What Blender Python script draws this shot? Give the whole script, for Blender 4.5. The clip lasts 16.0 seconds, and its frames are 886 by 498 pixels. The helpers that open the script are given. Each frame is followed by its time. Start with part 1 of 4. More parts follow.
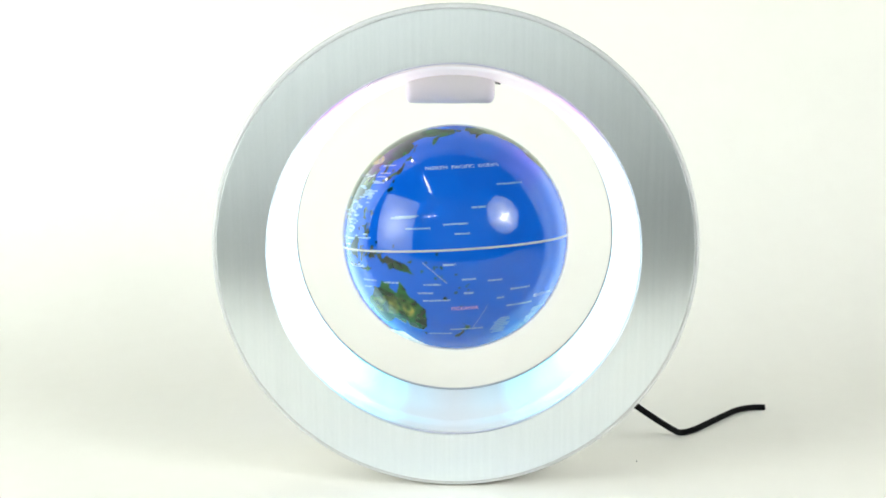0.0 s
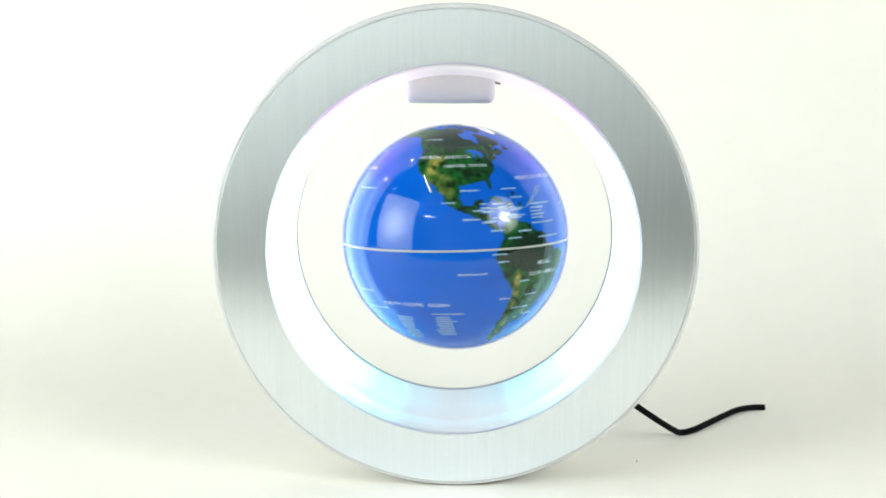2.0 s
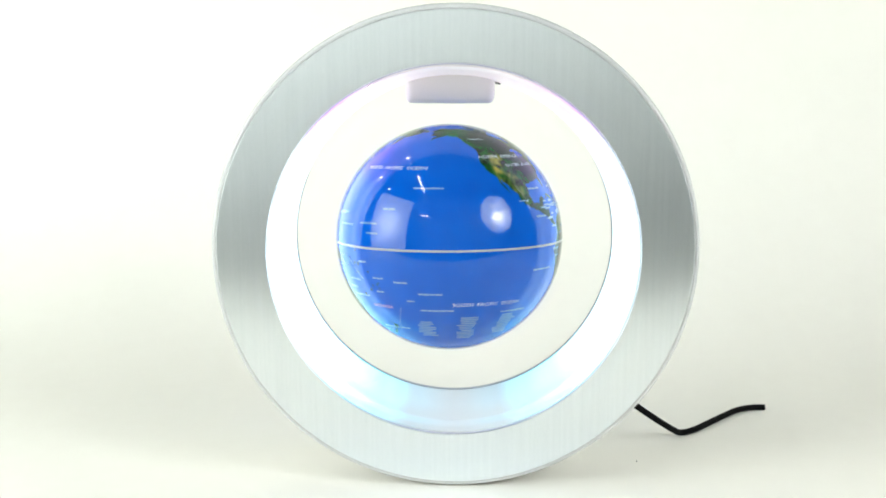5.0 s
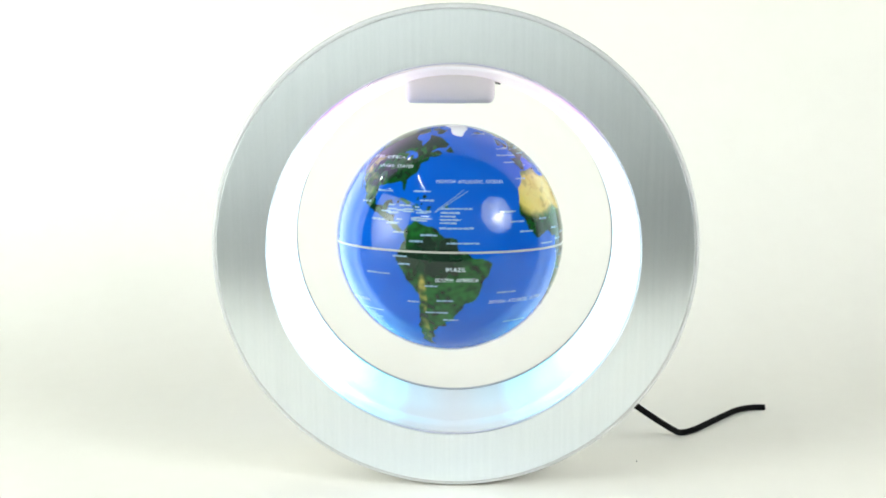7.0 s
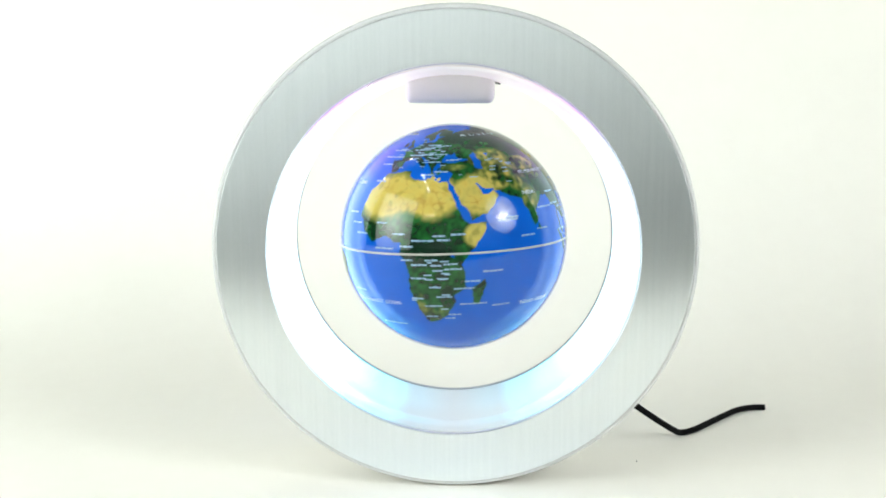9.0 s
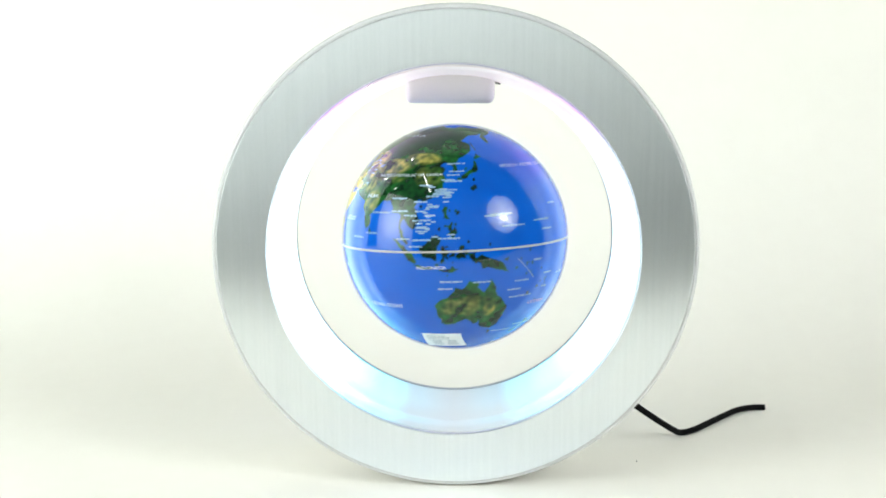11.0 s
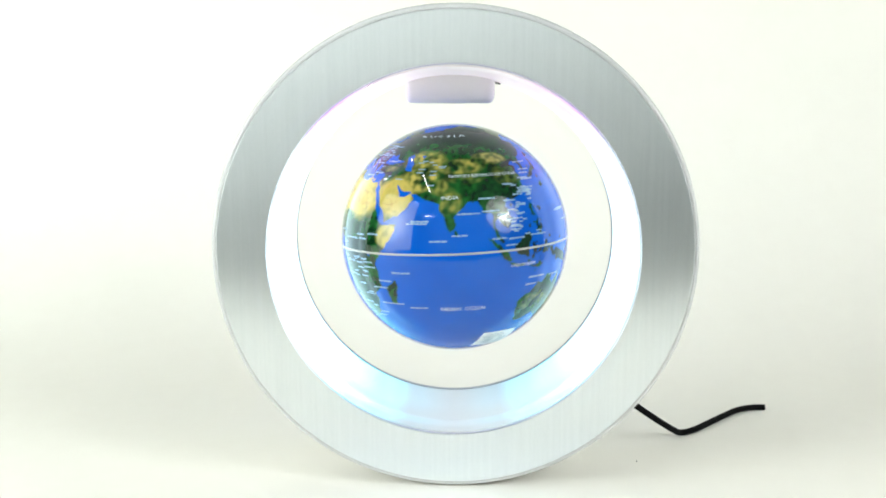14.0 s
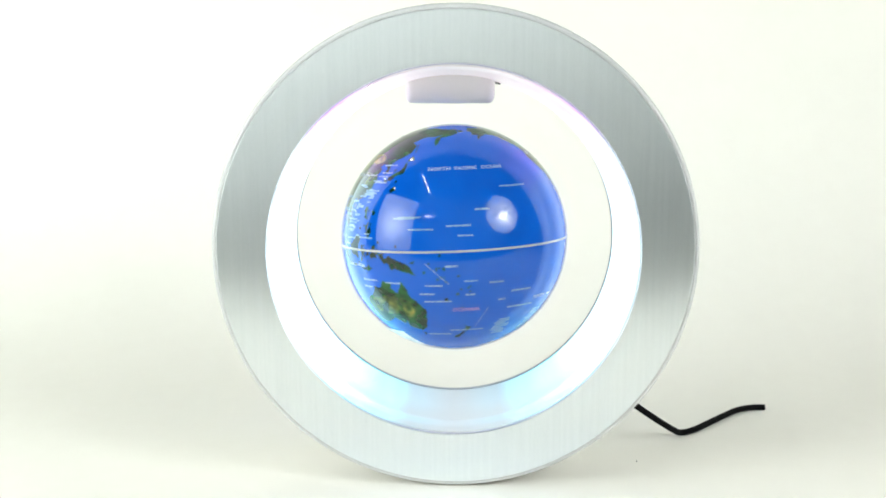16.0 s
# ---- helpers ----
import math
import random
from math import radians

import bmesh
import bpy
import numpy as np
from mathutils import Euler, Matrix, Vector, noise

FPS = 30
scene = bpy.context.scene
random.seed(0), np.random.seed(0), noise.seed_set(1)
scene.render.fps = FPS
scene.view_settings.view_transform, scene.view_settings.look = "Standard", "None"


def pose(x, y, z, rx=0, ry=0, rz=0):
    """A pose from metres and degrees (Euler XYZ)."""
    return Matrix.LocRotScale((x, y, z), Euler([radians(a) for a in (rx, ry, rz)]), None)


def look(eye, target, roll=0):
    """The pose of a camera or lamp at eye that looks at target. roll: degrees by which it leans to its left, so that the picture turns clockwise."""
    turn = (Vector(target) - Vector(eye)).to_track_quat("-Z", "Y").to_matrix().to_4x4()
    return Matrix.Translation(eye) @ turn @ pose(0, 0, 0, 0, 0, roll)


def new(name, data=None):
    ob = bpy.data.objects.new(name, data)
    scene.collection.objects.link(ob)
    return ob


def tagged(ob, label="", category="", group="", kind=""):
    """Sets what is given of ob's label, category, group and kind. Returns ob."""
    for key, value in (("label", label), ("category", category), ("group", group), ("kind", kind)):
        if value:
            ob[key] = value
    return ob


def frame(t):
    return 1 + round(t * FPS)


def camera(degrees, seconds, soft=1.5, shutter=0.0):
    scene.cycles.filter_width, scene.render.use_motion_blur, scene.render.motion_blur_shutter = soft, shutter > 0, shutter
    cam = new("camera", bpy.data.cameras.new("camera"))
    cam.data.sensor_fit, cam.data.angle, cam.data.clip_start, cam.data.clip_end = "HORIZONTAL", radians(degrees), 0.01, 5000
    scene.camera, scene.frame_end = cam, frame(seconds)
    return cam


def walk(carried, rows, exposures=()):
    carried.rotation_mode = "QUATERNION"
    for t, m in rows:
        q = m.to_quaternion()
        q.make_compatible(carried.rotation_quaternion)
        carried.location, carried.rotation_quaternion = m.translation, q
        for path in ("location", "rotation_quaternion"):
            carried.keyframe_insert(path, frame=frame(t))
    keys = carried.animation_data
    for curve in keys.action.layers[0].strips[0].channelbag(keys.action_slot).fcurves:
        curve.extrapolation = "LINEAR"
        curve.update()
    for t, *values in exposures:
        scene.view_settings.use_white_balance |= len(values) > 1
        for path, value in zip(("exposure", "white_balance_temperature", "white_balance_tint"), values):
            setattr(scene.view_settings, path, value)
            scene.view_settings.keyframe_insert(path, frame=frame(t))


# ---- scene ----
def part(name, bm, material, parent, label="", smooth=True):
    """Links a bmesh as one mesh object under its thing or part."""
    me = bpy.data.meshes.new(name)
    bm.to_mesh(me)
    bm.free()
    me.materials.append(material)
    if smooth:
        me.shade_smooth()
    ob = new(name, me)
    ob.parent = parent
    return tagged(ob, label)


# ---- camera: on a tripod, a little above the ring's centre, looking slightly down ----
EYE = (0.0020, -0.4593, 0.1794)
PITCH, YAW = 9.0, -0.89
cam = camera(45.0, 16.0, soft=1.8, shutter=0.28)
CAM_POSE = pose(*EYE, 90 - PITCH, 0, -YAW)
walk(cam, [(0.0, CAM_POSE), (16.0, CAM_POSE)])

# ---- light: a studio room with a softbox, an umbrella flash head and a ceiling tube ----
world = bpy.data.worlds.new("world")
scene.world = world
world.use_nodes = True
world.node_tree.nodes["Background"].inputs[0].default_value = (0.9, 0.95, 1.0, 1)
world.node_tree.nodes["Background"].inputs[1].default_value = 0.05
GLOBE_AT = Vector((-0.0005, 0.0260, 0.1083))


def area_lamp(name, eye, target, w, h, watts, colour, shape="RECTANGLE"):
    lamp = bpy.data.lights.new(name, "AREA")
    lamp.shape, lamp.size, lamp.size_y = shape, w, h
    lamp.energy, lamp.color = watts, colour
    ob = new(name, lamp)
    ob.matrix_world = look(eye, target)
    return ob


def aim(az, el, dist):
    """A place seen from the globe: degrees to the right of the camera's side, degrees up."""
    a, e = radians(az), radians(el)
    return GLOBE_AT + dist * Vector((math.sin(a) * math.cos(e), -math.cos(a) * math.cos(e), math.sin(e)))


area_lamp("ceiling_tube_lamp", (-0.73, -0.68, 1.60), (-0.73, -0.68, 0), 0.024, 0.75, 2.5, (0.955, 1.0, 0.95))


# ---- materials ----
def material(name, colour, rough=0.5, metal=0.0):
    m = bpy.data.materials.new(name)
    m.use_nodes = True
    b = m.node_tree.nodes["Principled BSDF"]
    b.inputs["Base Color"].default_value = (*colour, 1)
    b.inputs["Roughness"].default_value = rough
    b.inputs["Metallic"].default_value = metal
    return m, m.node_tree.nodes, m.node_tree.links, b


def noisy(m, nodes, links, b, scale, low, high, bump=0.0, stretch=(1, 1, 1), fine=4.0):
    """Varies the base colour between two tones at two scales, with fine relief."""
    tc = nodes.new("ShaderNodeTexCoord")
    mp = nodes.new("ShaderNodeMapping")
    mp.inputs["Scale"].default_value = stretch
    links.new(tc.outputs["Object"], mp.inputs["Vector"])
    n1, n2 = nodes.new("ShaderNodeTexNoise"), nodes.new("ShaderNodeTexNoise")
    n1.inputs["Scale"].default_value, n2.inputs["Scale"].default_value = scale, scale * fine * 4
    n1.inputs["Detail"].default_value = n2.inputs["Detail"].default_value = 4
    links.new(mp.outputs[0], n1.inputs["Vector"])
    links.new(mp.outputs[0], n2.inputs["Vector"])
    mix = nodes.new("ShaderNodeMath")
    mix.operation = "ADD"
    half = nodes.new("ShaderNodeMath")
    half.operation = "MULTIPLY"
    half.inputs[1].default_value = 0.5
    links.new(n1.outputs["Fac"], mix.inputs[0])
    links.new(n2.outputs["Fac"], mix.inputs[1])
    links.new(mix.outputs[0], half.inputs[0])
    ramp = nodes.new("ShaderNodeValToRGB")
    ramp.color_ramp.elements[0].position, ramp.color_ramp.elements[1].position = 0.35, 0.65
    ramp.color_ramp.elements[0].color, ramp.color_ramp.elements[1].color = (*low, 1), (*high, 1)
    links.new(half.outputs[0], ramp.inputs[0])
    links.new(ramp.outputs[0], b.inputs["Base Color"])
    if bump:
        bp = nodes.new("ShaderNodeBump")
        bp.inputs["Strength"].default_value, bp.inputs["Distance"].default_value = bump, 0.0004
        links.new(half.outputs[0], bp.inputs["Height"])
        links.new(bp.outputs[0], b.inputs["Normal"])
    return half


def make_paper():
    m, n, l, b = material("white_paper", (0.86, 0.86, 0.84), 0.75)
    noisy(m, n, l, b, 5.0, (0.900, 0.874, 0.812), (0.912, 0.888, 0.828), 0.008)
    return m


def make_wall_paint(name, tone):
    m, n, l, b = material(name, (tone,) * 3, 0.8)
    noisy(m, n, l, b, 3.0, (tone * 0.94, tone * 0.95, tone * 0.94), (tone, tone * 1.01, tone), 0.1)
    return m


def make_aluminium():
    """Aluminium brushed upright: fine streaks, gloss spread sideways."""
    m, n, l, b = material("brushed_aluminium", (0.88, 0.9, 0.9), 0.29, 1.0)
    noisy(m, n, l, b, 60.0, (0.852, 0.893, 0.909), (0.914, 0.954, 0.970), 0.009, (9, 1, 0.35))
    # hairlines of uneven length: some strokes scatter more than others
    tc = n.new("ShaderNodeTexCoord")
    mp = n.new("ShaderNodeMapping")
    mp.inputs["Scale"].default_value = (900, 1, 45)
    mp.inputs["Rotation"].default_value = (0, radians(4), 0)
    l.new(tc.outputs["Object"], mp.inputs["Vector"])
    hair = n.new("ShaderNodeTexNoise")
    hair.inputs["Scale"].default_value, hair.inputs["Detail"].default_value = 1.0, 5
    l.new(mp.outputs[0], hair.inputs["Vector"])
    mr = n.new("ShaderNodeMapRange")
    mr.inputs["From Min"].default_value, mr.inputs["From Max"].default_value = 0.25, 0.75
    mr.inputs["To Min"].default_value, mr.inputs["To Max"].default_value = 0.315, 0.355
    l.new(hair.outputs["Fac"], mr.inputs["Value"])
    l.new(mr.outputs[0], b.inputs["Roughness"])
    b.inputs["Anisotropic"].default_value = 0.90
    t = n.new("ShaderNodeCombineXYZ")
    t.inputs[0].default_value = 1.0
    l.new(t.outputs[0], b.inputs["Tangent"])
    return m


def make_white_plastic(name="white_plastic", tone=0.8, rough=0.32):
    m, n, l, b = material(name, (tone, tone, tone), rough)
    noisy(m, n, l, b, 40.0, (tone * 0.97, tone * 0.97, tone * 0.98), (tone, tone, tone * 1.01), 0.02)
    return m


def make_diffuser():
    """Milky plastic lit by hidden coloured diodes: white at both sides, violet high up, cyan low down, a weak glow
    added at top, almost unlit at foot.
    """
    m, n, l, b = material("lit_diffuser", (0.63, 0.62, 0.60), 0.3)
    tc = n.new("ShaderNodeTexCoord")
    sep = n.new("ShaderNodeSeparateXYZ")
    l.new(tc.outputs["Object"], sep.inputs[0])
    side = n.new("ShaderNodeMath")
    side.operation = "ABSOLUTE"
    l.new(sep.outputs["X"], side.inputs[0])
    ang = n.new("ShaderNodeMath")
    ang.operation = "ARCTAN2"
    l.new(side.outputs[0], ang.inputs[0])
    l.new(sep.outputs["Z"], ang.inputs[1])
    share = n.new("ShaderNodeMath")
    share.operation = "DIVIDE"
    share.inputs[1].default_value = math.pi
    l.new(ang.outputs[0], share.inputs[0])
    ramp = n.new("ShaderNodeValToRGB")
    # the top's weak glow is added to brighten the rim behind the housing
    stops = [(0.0, (0.115, 0.105, 0.105)), (0.10, (0.16, 0.135, 0.15)), (0.165, (0.24, 0.145, 0.24)), (0.22, (0.36, 0.16, 0.48)), (0.265, (0.42, 0.26, 0.56)),
             (0.32, (0.54, 0.66, 0.72)), (0.66, (0.52, 0.78, 0.86)), (0.735, (0.36, 0.70, 0.80)), (0.80, (0.13, 0.46, 0.56)),
             (0.86, (0.035, 0.20, 0.26)), (0.92, (0.012, 0.05, 0.07)), (1.0, (0.020, 0.028, 0.035))]
    cr = ramp.color_ramp
    while len(cr.elements) < len(stops):
        cr.elements.new(0.5)
    for e, (p, c) in zip(cr.elements, stops):
        e.position, e.color = p, (*c, 1)
    l.new(share.outputs[0], ramp.inputs[0])
    cr.interpolation = "EASE"
    l.new(ramp.outputs[0], b.inputs["Emission Color"])
    # the diodes sit behind: the glow thins out towards the front, but for the bead behind the lip
    span = n.new("ShaderNodeMapRange")
    span.inputs["From Max"].default_value = 0.05
    l.new(sep.outputs["Y"], span.inputs["Value"])
    depth = n.new("ShaderNodeValToRGB")
    depth.color_ramp.interpolation = "EASE"
    for p, v in ((0.16, 1.0), (0.28, 0.55)):
        depth.color_ramp.elements.new(p).color = (v, v, v, 1)
    first, last = depth.color_ramp.elements[0], depth.color_ramp.elements[-1]
    first.position, first.color = 0.05, (0.5, 0.5, 0.5, 1)
    last.position, last.color = 0.65, (0.9, 0.9, 0.9, 1)
    l.new(span.outputs[0], depth.inputs[0])
    # glow raised on the left, added to brighten the globe's left edge
    side_share = n.new("ShaderNodeMapRange")
    side_share.inputs["From Min"].default_value, side_share.inputs["From Max"].default_value = -0.08, 0.08
    side_share.inputs["To Min"].default_value, side_share.inputs["To Max"].default_value = 5.0, 2.2
    l.new(sep.outputs["X"], side_share.inputs["Value"])
    power = n.new("ShaderNodeMath")
    power.operation = "MULTIPLY"
    l.new(depth.outputs[0], power.inputs[0])
    l.new(side_share.outputs[0], power.inputs[1])
    l.new(power.outputs[0], b.inputs["Emission Strength"])
    return m


def make_map_print():
    m, n, l, b = material("printed_map", (0.02, 0.15, 0.7), 0.06)
    a = n.new("ShaderNodeAttribute")
    a.attribute_name = "map_colour"
    l.new(a.outputs["Color"], b.inputs["Base Color"])
    b.inputs["Roughness"].default_value = 0.05
    b.inputs["IOR"].default_value = 1.51
    return m


def make_glow(name, colour, centre, edge, reach, folds=0.0):
    """A lamp's white cloth: brightest before its bulb, fading outwards; strength at the centre and at reach metres."""
    m, n, l, b = material(name, (0.8, 0.8, 0.8), 0.6)
    tc = n.new("ShaderNodeTexCoord")
    ln = n.new("ShaderNodeVectorMath")
    ln.operation = "LENGTH"
    l.new(tc.outputs["Object"], ln.inputs[0])
    mr = n.new("ShaderNodeMapRange")
    mr.interpolation_type = "SMOOTHSTEP"
    mr.inputs["From Max"].default_value = reach
    mr.inputs["To Min"].default_value, mr.inputs["To Max"].default_value = centre, edge
    l.new(ln.outputs["Value"], mr.inputs["Value"])
    b.inputs["Emission Color"].default_value = (*colour, 1)
    strength = mr.outputs[0]
    if folds:
        # creases in the cloth let more or less light through
        crease = n.new("ShaderNodeTexNoise")
        crease.inputs["Scale"].default_value, crease.inputs["Detail"].default_value = 9.0, 2
        l.new(tc.outputs["Object"], crease.inputs["Vector"])
        spread = n.new("ShaderNodeMapRange")
        spread.inputs["From Min"].default_value, spread.inputs["From Max"].default_value = 0.35, 0.65
        spread.inputs["To Min"].default_value, spread.inputs["To Max"].default_value = 1 - folds, 1 + folds
        l.new(crease.outputs["Fac"], spread.inputs["Value"])
        times = n.new("ShaderNodeMath")
        times.operation = "MULTIPLY"
        l.new(strength, times.inputs[0])
        l.new(spread.outputs[0], times.inputs[1])
        strength = times.outputs[0]
    l.new(strength, b.inputs["Emission Strength"])
    return m


PAPER = make_paper()
SOFT_CLOTH = make_glow("softbox_cloth", (0.92, 1.0, 0.965), 10.8, 3.1, 0.42)
UMBRELLA_CLOTH = make_glow("umbrella_cloth", (0.92, 1.0, 0.97), 8.0, 2.9, 0.31, 0.45)
BULB = make_glow("flash_bulb", (0.97, 1.0, 0.98), 44.0, 34.0, 0.08)
CLOTH_BLACK = material("black_cloth", (0.02, 0.02, 0.02), 0.8)[0]
WALL = make_wall_paint("grey_wall_paint", 0.28)
REFLECTOR_PALE = make_wall_paint("pale_reflector_paint", 0.66)
REFLECTED_DARK = make_wall_paint("reflected_dark_paint", 0.30)
FLOOR = make_wall_paint("floor_paint", 0.28)
ALUMINIUM = make_aluminium()
WHITE = make_white_plastic()
HOUSING = material("housing_plastic", (0.93, 0.92, 0.86), 0.35)[0]
DIFFUSER = make_diffuser()
MAP = make_map_print()
SEAM = material("seam_silver", (0.42, 0.42, 0.39), 0.4)[0]
INK = material("white_ink", (0.62, 0.72, 0.80), 0.12)[0]
STICKER = material("sticker_white", (0.75, 0.78, 0.78), 0.3)[0]
PINK_INK = material("pink_ink", (0.62, 0.36, 0.52), 0.15)[0]
GREY_INK = material("grey_ink", (0.30, 0.36, 0.40), 0.4)[0]
RUBBER, _, _, rubber_shader = material("black_rubber", (0.003, 0.003, 0.0034), 0.6)
rubber_shader.inputs["Specular IOR Level"].default_value = 0.06
TRIM = material("grey_trim", (0.46, 0.46, 0.47), 0.5)[0]
GASKET = material("gasket_grey", (0.56, 0.56, 0.57), 0.5)[0]
CASING = make_white_plastic("casing_plastic", 0.64, 0.25)
FAINT = material("faint_ink", (0.24, 0.38, 0.54), 0.15)[0]
FRINGE = material("violet_fringe", (0.62, 0.62, 0.76), 0.3)[0]
GLOW = make_glow("bare_bulb", (1.0, 1.0, 0.97), 40.0, 40.0, 1.0)
DARK = material("dark_gap", (0.03, 0.03, 0.03), 0.6)[0]


# ---- structure ----
def box(bm, x0, x1, y0, y1, z0, z1):
    m = Matrix.Translation(((x0 + x1) / 2, (y0 + y1) / 2, (z0 + z1) / 2)) @ Matrix.Diagonal((x1 - x0, y1 - y0, z1 - z0, 1))
    return bmesh.ops.create_cube(bm, size=1, matrix=m)["verts"]


def slab(name, x0, x1, y0, y1, z0, z1, mat, label, category=""):
    bm = bmesh.new()
    box(bm, x0, x1, y0, y1, z0, z1)
    return tagged(part(name, bm, mat, None, smooth=False), label, category, kind="structure")


PAPER_Z = -0.0017  # the paper's top, where the ring stands
RX, RY0, RY1, RZ0, RZ1 = 1.9, -1.2, 1.2, -0.75, 1.63
slab("floor", -RX, RX, RY0, RY1, RZ0 - 0.1, RZ0, FLOOR, "plain dark grey studio floor", "floor")
slab("ceiling", -RX, RX, RY0, RY1, RZ1, RZ1 + 0.1, WALL, "plain grey studio ceiling", "ceiling")
slab("wall_north", -RX, RX, RY1, RY1 + 0.1, RZ0, RZ1, WALL, "plain grey painted wall", "wall")
# unseen wall, paler than the rest as a reflector for the face plate
slab("wall_south", -RX, RX, RY0 - 0.1, RY0, 0.02, RZ1, REFLECTOR_PALE, "unseen off-white wall, kept pale to brighten the face plate", "wall")
# unseen, added so the globe mirrors a dark strip below its seam
slab("dark_panel_south", -RX, RX, RY0 - 0.1, RY0, RZ0, 0.02, REFLECTED_DARK, "unseen dark panel added to darken reflections low on the globe", "wall")
slab("wall_west", -RX - 0.1, -RX, RY0, RY1, RZ0, RZ1, WALL, "plain grey painted wall", "wall")
slab("wall_east", RX, RX + 0.1, RY0, RY1, RZ0, RZ1, WALL, "plain grey painted wall", "wall")


def build_sweep():
    """White paper that lies on the table and rises behind in one soft curve."""
    y0, y1, r, top, w, thick = -0.40, 0.16, 0.23, 1.25, 1.0, 0.002
    line = [(y0 + (y1 - y0) * i / 12, 0.0) for i in range(13)]
    line += [(y1 + r * math.sin(a), r - r * math.cos(a)) for a in [math.pi / 2 * i / 24 for i in range(1, 25)]]
    line += [(y1 + r, r + (top - r) * i / 10) for i in range(1, 11)]
    bm = bmesh.new()
    rows = []
    for i, (y, z) in enumerate(line):
        ya, za = line[max(i - 1, 0)]
        yb, zb = line[min(i + 1, len(line) - 1)]
        d = Vector((0, yb - ya, zb - za)).normalized()
        off = Vector((0, d.z, -d.y)) * thick
        rows.append([[bm.verts.new(Vector((x, y, z + PAPER_Z)) + k * off) for x in (-w, -w / 3, w / 3, w)] for k in (0, 1)])
    for a, b in zip(rows, rows[1:]):
        for j in range(3):
            bm.faces.new((a[0][j], a[0][j + 1], b[0][j + 1], b[0][j]))
            bm.faces.new((a[1][j], b[1][j], b[1][j + 1], a[1][j + 1]))
        for j in (0, 3):
            bm.faces.new((a[0][j], b[0][j], b[1][j], a[1][j]))
    for r0 in (rows[0], rows[-1]):
        for j in range(3):
            bm.faces.new((r0[0][j], r0[1][j], r0[1][j + 1], r0[0][j + 1]))
    bmesh.ops.recalc_face_normals(bm, faces=bm.faces)
    return tagged(part("backdrop", bm, PAPER, None), "seamless white paper sweep rising behind the ring", "backdrop", kind="structure")


build_sweep()


def build_table():
    t = new("table")
    t.location = (0, 0.0, RZ0)
    tagged(t, "plain white table under the paper sweep", "table")
    bm = bmesh.new()
    box(bm, -1.05, 1.05, -0.39, 0.36, 0.713, 0.7459)
    bmesh.ops.bevel(bm, geom=bm.edges[:], offset=0.003, segments=2, affect="EDGES")
    part("tabletop", bm, WHITE, t, smooth=False)
    for x in (-0.99, 0.99):
        for y in (-0.34, 0.31):
            bm = bmesh.new()
            box(bm, x - 0.02, x + 0.02, y - 0.02, y + 0.02, 0, 0.713)
            part("leg", bm, WHITE, t, smooth=False)


build_table()


def build_softbox():
    box_lamp = new("softbox")
    box_lamp.matrix_world = look(aim(-63, 15, 1.1), GLOBE_AT, 5)
    tagged(box_lamp, "square studio softbox glowing white beside the table", "studio lamp")
    bm = bmesh.new()
    w, h = 0.41, 0.46
    bmesh.ops.create_grid(bm, x_segments=8, y_segments=8, size=1, matrix=Matrix.Diagonal((w, h, 1, 1)))
    for v in bm.verts:
        v.co.z = -0.02 * (1 - (v.co.x / w) ** 2) * (1 - (v.co.y / h) ** 2)
    part("diffuser_cloth", bm, SOFT_CLOTH, box_lamp, "glowing white front cloth")
    bm = bmesh.new()
    a = [bm.verts.new((x * (w + 0.01), y * (h + 0.01), 0.004)) for x, y in ((-1, -1), (1, -1), (1, 1), (-1, 1))]
    b = [bm.verts.new((x * 0.09, y * 0.09, 0.34)) for x, y in ((-1, -1), (1, -1), (1, 1), (-1, 1))]
    for i in range(4):
        bm.faces.new((a[i], a[(i + 1) % 4], b[(i + 1) % 4], b[i]))
    bm.faces.new(b)
    part("housing", bm, CLOTH_BLACK, box_lamp, "black cloth housing", smooth=False)
    bm = bmesh.new()
    top = box_lamp.matrix_world @ Vector((0, 0, 0.36))
    bmesh.ops.create_cone(bm, cap_ends=True, segments=16, radius1=0.016, radius2=0.013, depth=top.z - RZ0,
                          matrix=Matrix.Translation((top.x, top.y, (top.z + RZ0) / 2)))
    pole = part("stand_pole", bm, CLOTH_BLACK, box_lamp)
    pole.matrix_parent_inverse = box_lamp.matrix_world.inverted()


